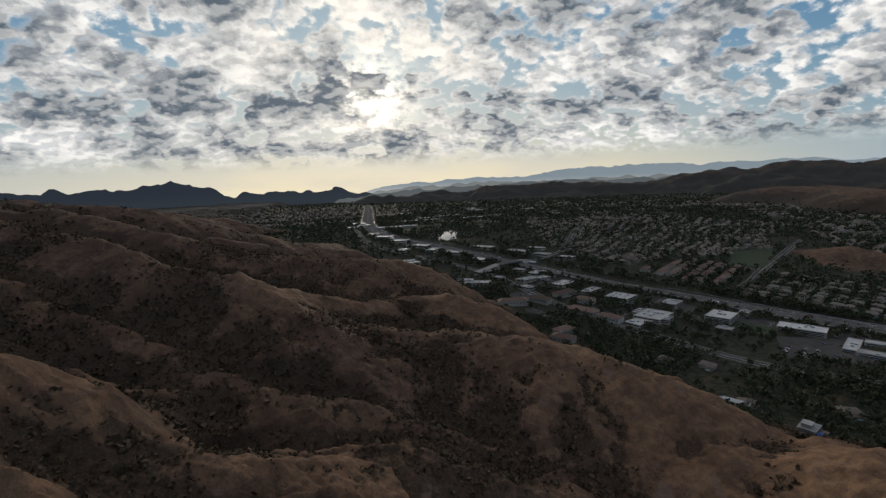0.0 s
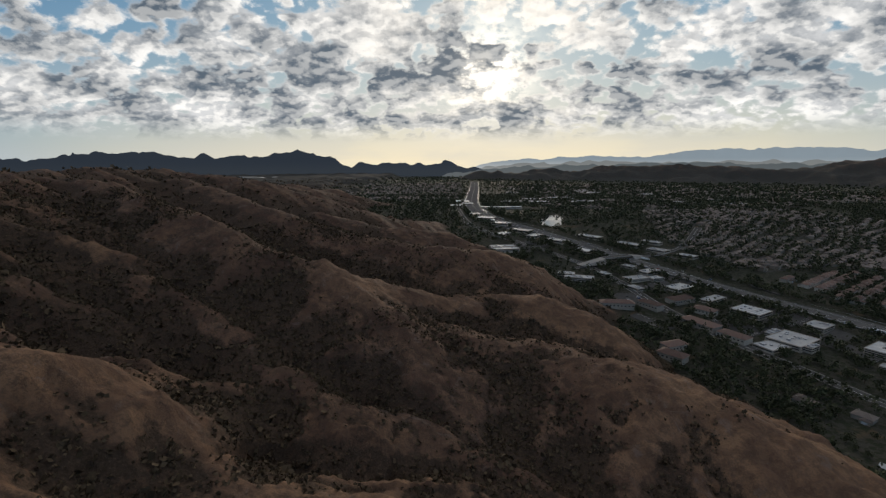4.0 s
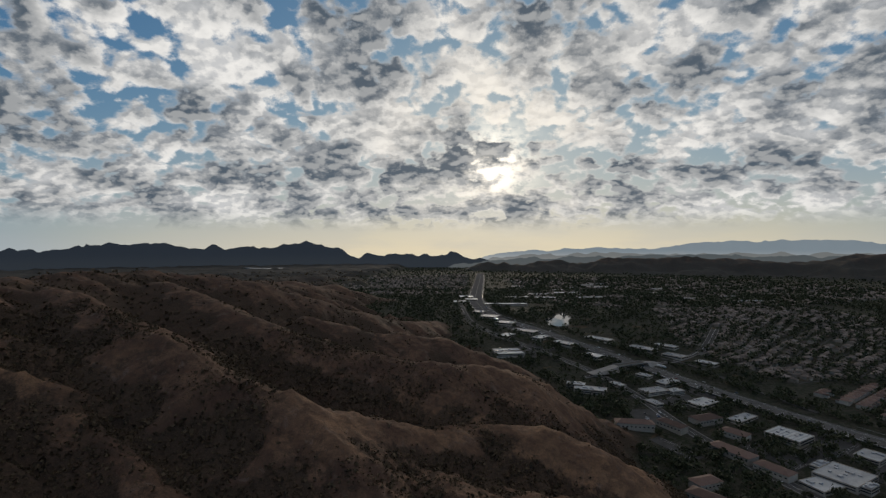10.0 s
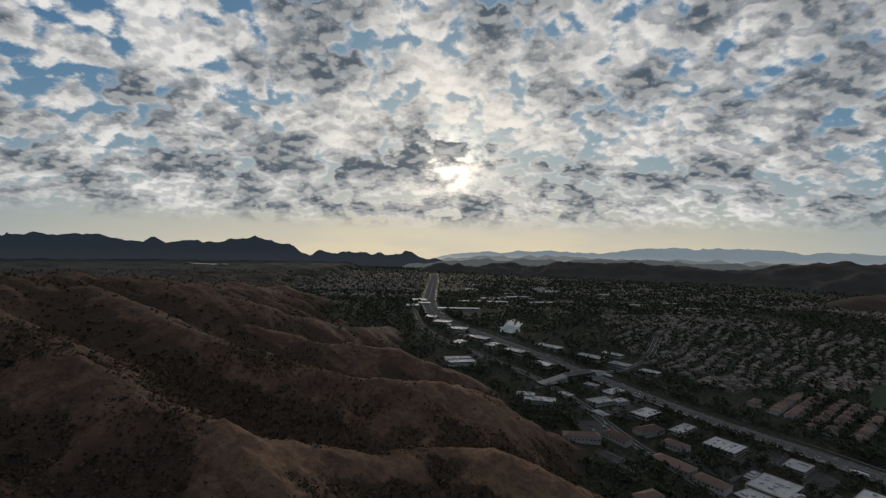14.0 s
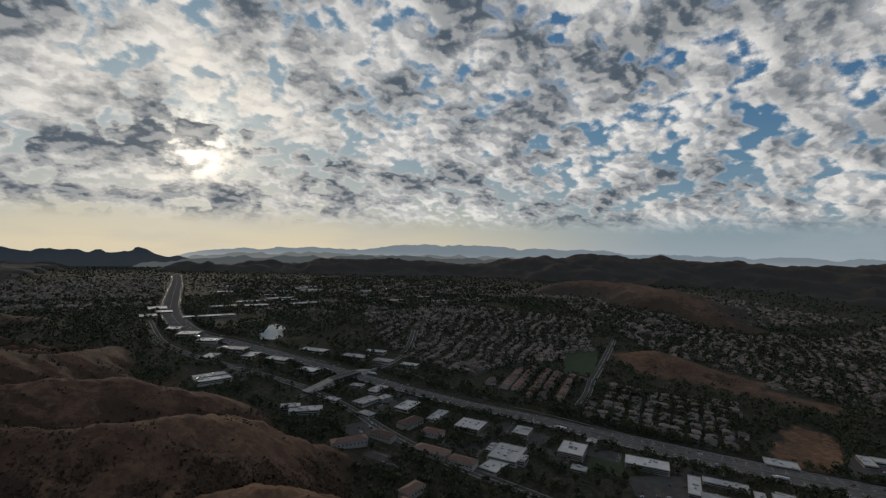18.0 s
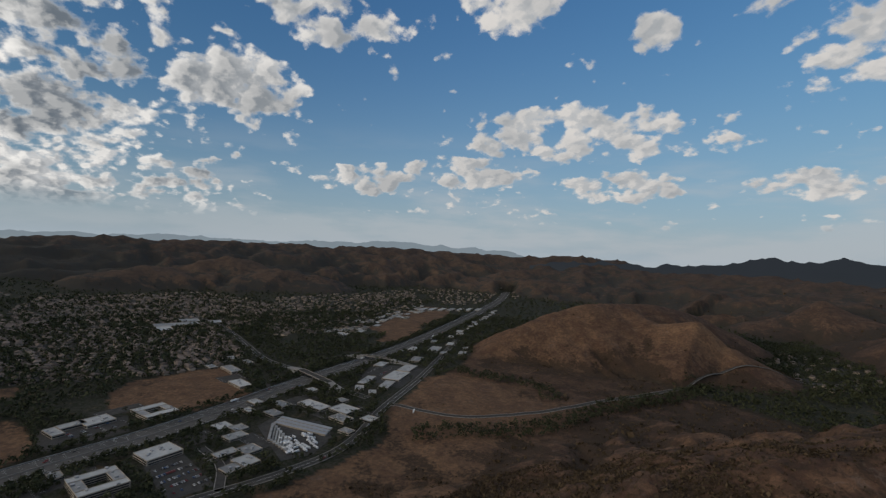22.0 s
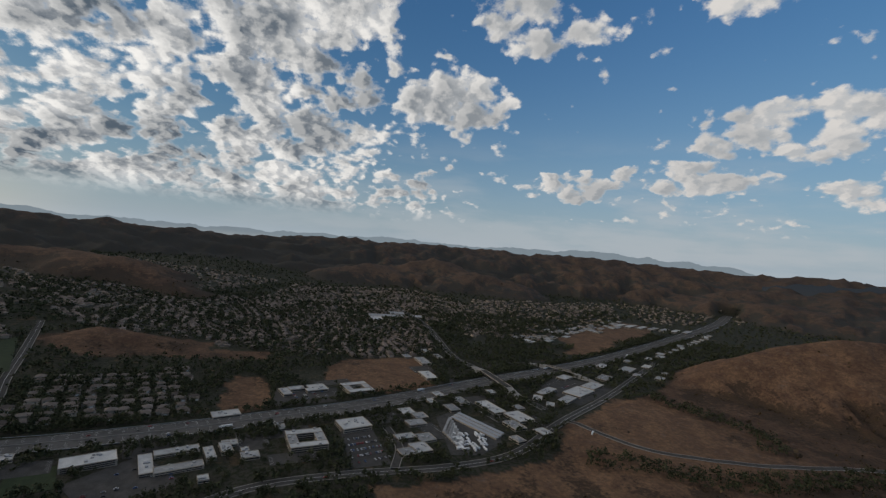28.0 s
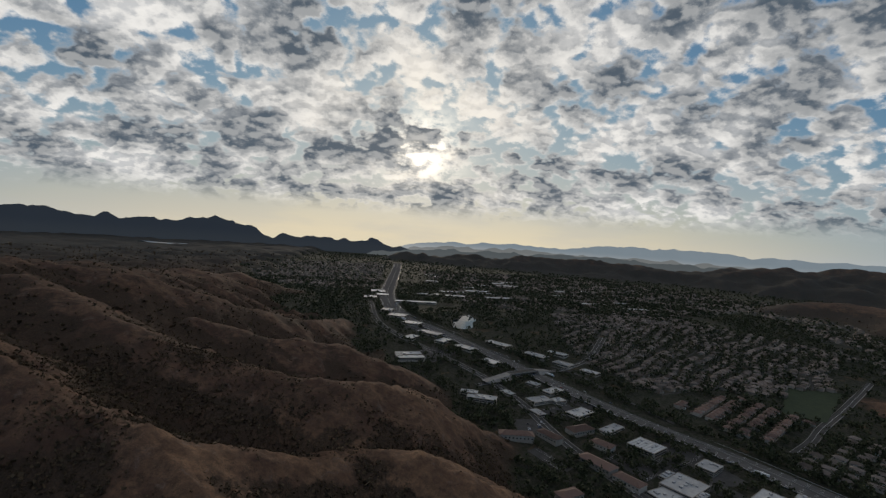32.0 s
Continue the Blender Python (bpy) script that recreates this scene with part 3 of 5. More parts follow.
# dry grass patches; eastern golden knob and far meadow hills are painted sunlight
DRY_LIT = [(200, 30, 150, 1.0), (190, 190, 120, 0.75), (110, 370, 100, 0.7), (90, 545, 110, 0.45), (-150, 55, 130, 0.4), (-40, 110, 60, 0.7), (-90, 310, 40, 0.6), (-20, 395, 60, 0.7), (-300, 295, 70, 0.6),
       (1010, -860, 330, 0.5), (740, -390, 240, 0.7), (756, -1129, 130, 1.0), (230, -1850, 300, 1.0), (330, -560, 150, 0.5), (2900, 100, 700, 0.6), (3000, -1500, 900, 0.5), (1850, 1250, 350, 0.5)]


def dry_lit_grass(x, y):
    """How far the slopes carry open dry grass instead of brush, sunlit patches painted in (0 to 1)."""
    r = np.hypot(x, y)
    far = np.clip(r / 900, 0.6, 3)
    ex = x + far * 45 * fbm(x / (60 * far), y / (60 * far), 4, 211)
    ey = y + far * 45 * fbm(x / (60 * far), y / (60 * far), 4, 221)
    dry = np.zeros(x.shape)
    for px, py, rad, share in DRY_LIT:
        t = np.clip(1.35 - np.hypot(ex - px, ey - py) / rad, 0, 1)
        dry = np.maximum(dry, share * t * t * (3 - 2 * t))
    return dry


def box_mean(z, k):
    """Mean over 2k + 1 cells both ways of the sheet."""
    for axis in (0, 1):
        pad_by = [(0, 0), (0, 0)]
        pad_by[axis] = (k + 1, k)
        c = np.cumsum(np.pad(z, pad_by, mode="edge"), axis=axis)
        n = 2 * k + 1
        z = (c[n:] - c[:-n]) / n if axis == 0 else (c[:, n:] - c[:, :-n]) / n
    return z


def build_ground():
    seen = np.radians(np.linspace(-70, 206, 700))           # azimuth to the right of +y
    rest = np.radians(np.linspace(206, 290, 40))[1:-1]
    az = np.concatenate([seen, rest])
    rad = np.concatenate([[0.0], 18 * (4880 / 18) ** np.linspace(0, 1, 560)])
    A, R = np.meshgrid(az, rad)
    x, y = R * np.sin(A), R * np.cos(A)
    z, hill, gully = land(x, y)
    road, _ = line_distance(x, y, [tuple(p) for p in smooth_path(FREEWAY, 90)])
    f = np.clip((road - 34) / 60, 0, 1)
    f = f * f * (3 - 2 * f)
    z = z * f + (valley(y)) * (1 - f)
    hill = hill * f
    ex, ey = x + 22 * fbm(x / 40, y / 40, 3, 131), y + 22 * fbm(x / 40, y / 40, 3, 141)
    dry = dry_lit_grass(x, y)
    for poly in BARE:
        m = inside(ex, ey, poly)
        hill = np.where(m, np.maximum(hill, 0.95), hill)
        gully = np.where(m, gully * 0.6, gully)
        dry = np.where(m, 0.8 if poly[0][1] < 300 else 0.4, dry)
    # draws lie lower than the land round them, spurs higher
    for k, w in ((7, 0.5), (18, 0.5)):
        low = (box_mean(box_mean(z, k), k) - z) / (1.5 + 0.0011 * k * R)
        gully = gully + w * 0.75 * np.clip(low, -1, 1) * np.clip(hill, 0, 1)
    gully = np.clip(gully, 0, 1.2)
    GRID.update(az=az, rad=rad, z=z, hill=hill, gully=gully, dry=dry)
    nr, na = x.shape
    i, j = np.meshgrid(np.arange(nr - 1), np.arange(na), indexing="ij")
    a, b = i * na + j, i * na + (j + 1) % na
    faces = np.stack([a, b, b + na, a + na], -1).reshape(-1, 4)
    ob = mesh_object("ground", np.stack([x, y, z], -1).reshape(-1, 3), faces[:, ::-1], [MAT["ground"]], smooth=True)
    for name, v in (("hill", hill), ("gully", gully), ("dry", dry)):
        at = ob.data.attributes.new(name, "FLOAT", "POINT")
        at.data.foreach_set("value", v.ravel().astype(np.float32))
    return tagged(ob, "dry brown hills with dark chaparral above a valley floor", "ground", kind="structure")


ground = build_ground()


def ribbon(name, line, width, lift, mats, parent=None, thick=0.4, offset=0.0):
    """A flat strip with edges along a line of places, on the valley floor or draped on the land."""
    d = np.gradient(line, axis=0)
    d /= np.linalg.norm(d, axis=1)[:, None]
    nrm = np.stack([d[:, 1], -d[:, 0]], -1)
    c = line + nrm * offset
    verts = []
    for s, dz in ((-0.5, -thick), (-0.5, 0), (0.5, 0), (0.5, -thick)):
        q = c + nrm * s * width
        verts.append(np.column_stack([q, lift + dz]))
    v = np.stack(verts, 1).reshape(-1, 3)
    n = len(line)
    faces = [(i * 4 + k, i * 4 + k + 1, i * 4 + k + 5, i * 4 + k + 4) for i in range(n - 1) for k in range(3)]
    return mesh_object(name, v, faces, mats, parent=parent)


fw = smooth_path(FREEWAY)
freeway = ribbon("freeway", fw, 50, valley(fw[:, 1]) + 0.6, [MAT["freeway"]], thick=1.0)
tagged(freeway, "wide grey freeway with many lanes along the valley", "freeway", kind="structure")

# ---------------------------------------------------------------- roads
ROADS = {
    "frontage_road": (15, [(20, 1408), (39, 1185), (85, 1067), (147, 974), (205, 890), (247, 820), (285, 720), (306, 620), (338, 520), (380, 424), (420, 330), (470, 262), (535, 195), (575, 95), (608, -39), (660, -140), (786, -247), (935, -392), (1096, -533), (1290, -700)]),
    "canyon_road": (10, [(795, -262), (732, -305), (682, -354), (660, -433), (648, -533), (653, -661), (646, -763), (648, -895), (640, -1091), (500, -1400), (330, -1700)]),
    "cross_road": (15, [(219, 795), (262, 814), (318, 843), (369, 863), (430, 885), (520, 960), (620, 1100)]),
    "avenue": (15, [(845, -238), (930, -196), (1003, -171), (1110, -142), (1230, -98), (1470, -70), (1702, -34), (2000, 60)]),
    "tract_road": (13, [(655, 575), (720, 610), (781, 650), (902, 719), (994, 773), (1120, 850)]),
    "side_street": (10, [(725, 50), (660, 30), (592, 35)]),
}
FW_PTS = [tuple(p) for p in smooth_path(FREEWAY, 70)]
ROAD_LINES = {k: smooth_path(p, 10) for k, (w, p) in ROADS.items()}


def flat_z(x, y):
    """Height of the ground sheet."""
    return sample(x, y, "z")


def box_mesh(name, w, d, h, mat, z0=0.0, bevel=0.0):
    bm = bmesh.new()
    bmesh.ops.create_cube(bm, size=1.0)
    bmesh.ops.scale(bm, vec=(w, d, h), verts=bm.verts)
    bmesh.ops.translate(bm, vec=(0, 0, z0 + h / 2), verts=bm.verts)
    if bevel:
        bmesh.ops.bevel(bm, geom=bm.edges[:], offset=bevel, segments=1, affect="EDGES")
    me = bpy.data.meshes.new(name)
    bm.to_mesh(me)
    bm.free()
    me.materials.append(mat)
    return me


def poly_mesh(name, verts, faces, mat):
    me = bpy.data.meshes.new(name)
    me.from_pydata(verts, [], faces)
    me.materials.append(mat)
    me.update()
    return me


def frustum_roof(w, d, h, z0):
    """A ridge roof with closed ends."""
    v = [(-w / 2, -d / 2, z0), (w / 2, -d / 2, z0), (w / 2, d / 2, z0), (-w / 2, d / 2, z0), (-w / 2, 0, z0 + h), (w / 2, 0, z0 + h)]
    return poly_mesh("roof", v, [(0, 1, 5, 4), (2, 3, 4, 5), (0, 4, 3), (1, 2, 5), (3, 2, 1, 0)], MAT["roof_white"])


def part(name, me, parent, x=0.0, y=0.0, z=0.0, rz=0.0, label=""):
    ob = new(name, me)
    ob.parent = parent
    ob.matrix_basis = pose(x, y, z, 0, 0, rz)
    return tagged(ob, label)


def thing(name, x, y, z, rz, label, category, group=""):
    ob = new(name)
    ob.matrix_basis = pose(x, y, z, 0, 0, rz)
    ob.empty_display_size = 2
    return tagged(ob, label, category, group)


for rname, (w, _) in ROADS.items():
    line = ROAD_LINES[rname]
    road = ribbon(rname, line, w, flat_z(line[:, 0], line[:, 1]) + 0.45, [MAT["asphalt"]], thick=1.2)
    tagged(road, "grey asphalt road with pale kerbs beside it", "road", kind="structure")
    for s in (-1, 1):
        kerb = ribbon("kerb", line, 1.0, flat_z(line[:, 0], line[:, 1]) + 0.62, [MAT["concrete"]], parent=road, thick=1.0, offset=s * (w / 2 + 0.5))
    if w > 12:
        ribbon("centre_line", line, 0.35, flat_z(line[:, 0], line[:, 1]) + 0.47, [MAT["paint"]], parent=road, thick=0.01)

fz = valley(fw[:, 1])
ribbon("median_barrier", fw, 0.8, fz + 1.5, [MAT["concrete"]], parent=freeway, thick=1.0)
for s in (-1, 1):
    ribbon("shoulder", fw, 3.0, fz + 0.604, [MAT["asphalt"]], parent=freeway, thick=0.02, offset=s * 23.4)
    ribbon("guard_rail", fw, 0.4, fz + 1.35, [MAT["metal"]], parent=freeway, thick=0.75, offset=s * 25.2)
    ribbon("edge_line", fw, 0.3, fz + 0.612, [MAT["paint"]], parent=freeway, thick=0.01, offset=s * 21.5)


def dashes(line, z, offsets, length=3.6, gap=11.0, width=0.28):
    """Broken lane lines as one mesh."""
    seg = np.r_[0, np.cumsum(np.linalg.norm(np.diff(line, axis=0), axis=1))]
    s = np.arange(0, seg[-1] - length, length + gap)
    pts, faces = [], []
    for off in offsets:
        for a in s:
            ends = [np.array([np.interp(q, seg, line[:, 0]), np.interp(q, seg, line[:, 1]), np.interp(q, seg, z)]) for q in (a, a + length)]
            d = ends[1] - ends[0]
            n = np.array([d[1], -d[0], 0]) / np.hypot(d[0], d[1])
            b = len(pts)
            for e in ends:
                pts += [e + n * (off - width / 2), e + n * (off + width / 2)]
            faces.append((b, b + 1, b + 3, b + 2))
    return pts, faces


near_fw = fw[(fw[:, 1] < 1300) & (fw[:, 1] > -700)]
pts, faces = dashes(near_fw, valley(near_fw[:, 1]) + 0.615, [-18, -14.3, -10.6, -6.9, 6.9, 10.6, 14.3, 18])
tagged(mesh_object("lane_dashes", pts, faces, [MAT["paint"]], parent=freeway), kind="stuff")


def overpass(x0, y0, x1, y1, width, label):
    """A bridge over the freeway: deck, two parapets, piers and sloped abutments."""
    a, b = np.array([x0, y0], float), np.array([x1, y1], float)
    mid, L = (a + b) / 2, np.linalg.norm(b - a)
    rz = math.degrees(math.atan2(b[1] - a[1], b[0] - a[0]))
    z = float(valley(mid[1]))
    t = thing("overpass", mid[0], mid[1], z, rz, label, "bridge")
    part("deck", box_mesh("deck", L, width, 1.4, MAT["concrete"], 6.6, 0.1), t)
    part("roadway", box_mesh("roadway", L - 0.2, width - 2.4, 0.06, MAT["asphalt"], 8.0), t, label="grey asphalt roadway")
    for s in (-1, 1):
        part("parapet", box_mesh("parapet", L, 0.4, 1.0, MAT["concrete"], 8.0, 0.05), t, y=s * (width / 2 - 0.3))
        for k in (-1, 1):
            ramp = [(0, -width / 2, 8), (0, width / 2, 8), (60, -width / 2, 0.3), (60, width / 2, 0.3), (0, -width / 2 - 9, -1), (0, width / 2 + 9, -1), (60, -width / 2 - 1, -1), (60, width / 2 + 1, -1)]
            if s == 1:
                me = poly_mesh("abutment", [(k * (L / 2 + v[0]), v[1], v[2]) for v in ramp], [(0, 2, 3, 1), (0, 4, 6, 2), (1, 3, 7, 5), (0, 1, 5, 4)], MAT["concrete"])
                part("abutment", me, t)
    for px in (-L * 0.25, 0, L * 0.25):
        for s in (-0.3, 0.3):
            part("pier", box_mesh("pier", 1.2, 1.2, 6.8, MAT["concrete"], -0.2, 0.2), t, px, s * width)


overpass(290, 826, 352, 856, 16, "pale concrete road bridge crossing over the freeway")
overpass(945, -190, 1065, -156, 16, "concrete road bridge over the freeway near the interchange")
overpass(1090, -385, 1150, -335, 12, "short concrete bridge deck beside the freeway ramps")

# slip roads at the eastern interchange
for ramp in ([(1060, -120), (1010, -80), (960, -70), (905, 0)], [(1100, -150), (1170, -230), (1230, -380), (1330, -530)], [(900, -215), (905, -150), (880, -90), (850, -20)], [(400, 890), (440, 850), (470, 770), (520, 660)]):
    line = smooth_path(ramp, 10)
    r = ribbon("slip_road", line, 8, flat_z(line[:, 0], line[:, 1]) + 0.68, [MAT["asphalt"]], thick=1.0)
    tagged(r, "grey curved slip road of the freeway", "road", kind="structure")

# ---------------------------------------------------------------- flat lots
FLAT_LOTS = []


def lot(name, pts, mat, label, category, lift=0.22):
    p = np.array(pts, float)
    c = p.mean(0)
    z = flat_z(p[:, 0], p[:, 1])
    verts = [(c[0], c[1], float(flat_z(c[0], c[1])[0]) + lift)] + [(a[0], a[1], q + lift) for a, q in zip(p, z)] + [(a[0], a[1], q - 1.0) for a, q in zip(p, z)]
    k = len(p)
    faces = [(0, 1 + i, 1 + (i + 1) % k) for i in range(k)] + [(1 + i, 1 + k + i, 1 + k + (i + 1) % k, 1 + (i + 1) % k) for i in range(k)]
    ob = new(name, poly_mesh(name, verts, faces, mat))
    bm = bmesh.new()
    bm.from_mesh(ob.data)
    bmesh.ops.recalc_face_normals(bm, faces=bm.faces)
    bm.to_mesh(ob.data)
    bm.free()
    FLAT_LOTS.append(p)
    return tagged(ob, label, category, kind="structure")


lot("lawn", [(490, 423), (536, 450), (560, 414), (514, 385)], MAT["lawn"], "green lawn between two white-roofed offices", "lawn")
lot("playing_field", [(760, 705), (872, 812), (985, 792), (815, 672)], MAT["lawn"], "large dark green field beside the houses", "field")
lot("parking_lot", [(500, 360), (520, 385), (585, 350), (600, 343), (540, 268), (470, 330)], MAT["asphalt"], "office car park with rows of stalls", "car park")
lot("parking_lot", [(700, 118), (716, 72), (608, 38), (590, 88)], MAT["asphalt"], "grey car park in front of a flat-roofed store", "car park")
lot("parking_lot", [(786, 241), (870, 259), (899, 152), (824, 142)], MAT["asphalt"], "dark terraced car park above the freeway", "car park")
lot("parking_lot", [(977, -262), (1085, -340), (997, -445), (880, -318)], MAT["asphalt"], "shopping centre car park", "car park")
lot("parking_lot", [(250, 670), (290, 672), (300, 610), (246, 635)], MAT["asphalt"], "curved car park by tiled-roof offices", "car park")
lot("parking_lot", [(455, 575), (500, 560), (520, 500), (470, 500)], MAT["asphalt"], "small office car park among trees", "car park")
lot("storage_yard", [(776, -30), (806, -55), (760, -125), (690, -125), (645, -85), (642, -42)], MAT["asphalt"], "paved yard for stored trailers and lockers", "yard")
FLAT_LOTS += [np.array(p, float) for p in BARE]
pond = lot("pond", [(232, 1133), (258, 1120), (285, 1136), (292, 1180), (312, 1215), (300, 1270), (276, 1262), (262, 1220), (240, 1200)], MAT["water"], "bright pond reflecting the evening sky", "pond", 0.5)
lake = lot("lake", [(-1545, 3345), (-1420, 3400), (-1297, 3450), (-1310, 3560), (-1430, 3530), (-1570, 3450)], MAT["water"], "narrow bright reservoir below the far mountains", "lake", 6.0)

# ---------------------------------------------------------------- offices and stores
FOOT = []                                                     # x, y, half width, half depth, turn


def wing(t, w, d, h, ox=0.0, oy=0.0, wall="stucco", roof="roof_white", storeys=2, units=3, rng=None):
    """One block of a building: walls, roof with parapet, window bands and roof machines."""
    rng = rng or random
    h = 3.0 + (h - 3.0) * 0.58
    part("wall", box_mesh("wall", w, d, h, MAT[wall], -3.0 + 0.0, 0.15), t, ox, oy)
    part("roof", box_mesh("roof", w - 0.8, d - 0.8, 0.25, MAT[roof], h - 3.0), t, ox, oy, label="pale flat roof membrane")
    for s in (-1, 1):
        part("parapet", box_mesh("parapet", w + 0.1, 0.45, 0.9, MAT[wall], h - 3.0, 0.05), t, ox, oy + s * (d / 2 - 0.2))
        part("parapet", box_mesh("parapet", 0.45, d - 0.8, 0.9, MAT[wall], h - 3.0, 0.05), t, ox + s * (w / 2 - 0.2), oy)
    step = (h - 3.0) / storeys
    for f in range(storeys):
        for s in (-1, 1):
            part("window", box_mesh("window", w * 0.92, 0.16, step * 0.48, MAT["glass"], f * step + step * 0.32), t, ox, oy + s * d / 2, label="dark ribbon window")
            part("window", box_mesh("window", 0.16, d * 0.92, step * 0.48, MAT["glass"], f * step + step * 0.32), t, ox + s * w / 2, oy, label="dark ribbon window")
    for i in range(units):
        part("roof_unit", box_mesh("roof_unit", rng.uniform(2, 5), rng.uniform(2, 4), rng.uniform(1.2, 2.2), MAT["metal"], h - 2.76, 0.1), t,
             ox + rng.uniform(-0.35, 0.35) * w, oy + rng.uniform(-0.32, 0.32) * d, label="grey roof-top air conditioner")


def building(x, y, rz, wings, label, name="office_building", category="office building", group="", **kw):
    rng = random.Random(int(x * 7 + y * 13))
    t = thing(name, x, y, float(flat_z(x, y)[0]), rz, label, category, group)
    for w in wings:
        wing(t, *w, rng=rng, **kw)
        c, s = math.cos(radians(rz)), math.sin(radians(rz))
        ox, oy = (w[3], w[4]) if len(w) > 3 else (0, 0)
        FOOT.append((x + c * ox - s * oy, y + s * ox + c * oy, w[0] / 2 + 3, w[1] / 2 + 3, radians(rz)))
    return t


STALLS = [[], []]


def pad(x, y, rz, w, d, label="asphalt car park with painted stalls round a building"):
    """A paved lot with pale kerb edges, and painted stall lines along its long sides."""
    c, s = math.cos(radians(rz)), math.sin(radians(rz))
    at = lambda u, v: (x + c * u - s * v, y + s * u + c * v)
    ob = lot("parking_lot", [at(sx * w / 2, sy * d / 2) for sx, sy in ((-1, -1), (0, -1), (1, -1), (1, 0), (1, 1), (0, 1), (-1, 1), (-1, 0))], MAT["asphalt"], label, "car park", 0.3)
    FLAT_LOTS.pop()
    for sy in (-1, 1):
        for i in range(int(w / 2.8) - 2):
            u = -w / 2 + 4 + i * 2.8
            q = [at(u + o, sy * (d / 2 - e)) for o, e in ((0, 1.0), (0.16, 1.0), (0.16, 6.0), (0, 6.0))]
            b = len(STALLS[0])
            z = flat_z(np.array([p[0] for p in q]), np.array([p[1] for p in q])) + 0.36
            STALLS[0].extend((p[0], p[1], k) for p, k in zip(q, z))
            STALLS[1].append((b, b + 1, b + 2, b + 3))
    return ob


def skylight(t, w, d, z):
    # flat dark plate laid on the closed roof, standing in for the open court
    part("courtyard", box_mesh("courtyard", w, d, 0.3, MAT["glass"], z), t, label="dark square glass plate in place of a roof opening")


t = building(425, 586, 31, [(38, 40, 14)], "white-roofed square office block with striped roof", storeys=2, units=6)
for i in range(7):
    part("roof_rib", box_mesh("roof_rib", 34, 0.8, 0.5, MAT["metal"], 6.62), t, 0, -15 + i * 5)
building(485, 537, 31, [(32, 24, 12)], "small pale-roofed office beside the freeway", storeys=2, units=4)
building(420, 496, 30, [(50, 40, 12), (26, 10, 12, 6, 24.5), (20, 9, 12, -8, -24)], "broad grey-roofed office with stepped outline", storeys=2, units=9)
t = building(509, 461, 30, [(42, 34, 15)], "white-roofed office with a dark square courtyard opening", storeys=3, units=3)
skylight(t, 7, 12, 7.25)
building(480, 425, 30, [(14, 20, 7)], "low annex with a pale roof beside an office", storeys=1, units=2)
t = building(567, 386, 33, [(28, 54, 14)], "long white-roofed office with a dark glass base", storeys=3, units=5)
building(590, 292, 30, [(16, 52, 10, -22, 6), (52, 15, 10, 0, 38), (16, 50, 10, 24, 4), (34, 12, 10, 2, -30), (30, 14, 10, 10, -50)], "white-roofed office wings round a planted courtyard", storeys=2, units=3)
building(608, 218, 25, [(18, 22, 9), (12, 10, 9, 16, 4)], "small white-roofed building among trees", storeys=1, units=3)
building(655, 158, 22, [(14, 50, 17, -21, 0), (14, 50, 17, 21, 0), (29, 13, 17, 0, 18.6), (29, 13, 17, 0, -18.6)], "square office block with a pale rim round a dark courtyard", storeys=3, units=2)
t = building(719, 101, 28, [(38, 46, 14)], "flat white-roofed store facing its car park", storeys=2, units=8)
for cx, cy, w, d in ((792, 20, 26, 24), (775, -2, 24, 22), (745, 5, 22, 30), (690, -8, 26, 26), (655, 0, 30, 26), (690, 22, 18, 30), (640, 18, 22, 24)):
    building(cx, cy, 25, [(w, d, 8)], "low grey-roofed workshop unit", "workshop", "workshop", "workshops by the side street", storeys=1, units=3)
for cx, cy, w, d, rz in ((835, -132, 60, 26, 27), (795, -175, 44, 34, 27), (755, -158, 36, 24, 24), (735, -200, 24, 22, 30), (842, -185, 20, 18, 26), (700, -150, 22, 16, 30), (860, -80, 34, 20, 25), (820, -60, 30, 20, 25)):
    building(cx, cy, rz, [(w, d, 9)], "flat-roofed commercial building by the frontage road", "store", "store", "stores by the frontage road", storeys=1, units=4)
for cx, cy, w, d, rz in ((905, -300, 50, 22, -42), (950, -272, 60, 20, -42), (960, -345, 70, 40, -46), (1010, -395, 60, 30, -46), (1065, -350, 40, 24, -46), (1085, -455, 50, 26, -42), (1180, -560, 60, 30, -42), (1110, -610, 34, 20, -40), (1200, -500, 46, 22, -42)):
    building(cx, cy, rz, [(w, d, 9)], "wide low shopping centre block with a pale roof", "shopping_block", "store", "shopping centre", storeys=1, units=6)
t = building(895, 114, 28, [(16, 50, 13, -20, 0), (16, 50, 13, 20, 0), (26, 13, 13, 0, 18.5), (26, 13, 13, 0, -18.5)], "white square office round a dark open court on a bare slope", storeys=2, units=1)
building(882, 190, 30, [(34, 40, 10)], "pale flat-roofed building above the freeway", storeys=1, units=5)
building(857, 226, 30, [(36, 16, 10, 0, 12), (18, 34, 10, 12, -14)], "L-shaped pale-roofed building beside dark parking", storeys=1, units=3)
building(1010, -26, 20, [(52, 26, 11)], "cream office with a pale roof on a tan slope", storeys=2, units=4)
building(1129, -19, 18, [(60, 24, 11)], "long cream office with a reddish roof edge", storeys=2, units=3)
building(738, 297, 30, [(24, 40, 8)], "grey-roofed utility building beside the freeway", storeys=1, units=5)
building(108, 917, 8, [(54, 22, 12, 0, 14), (54, 20, 12, 0, -14), (14, 22, 12, -22, 0)], "curved pale office block at the foot of the hills", storeys=2, units=3)
building(318, 733, 20, [(42, 24, 10), (24, 18, 10, 30, -12)], "pair of white-roofed offices among trees", storeys=2, units=4)
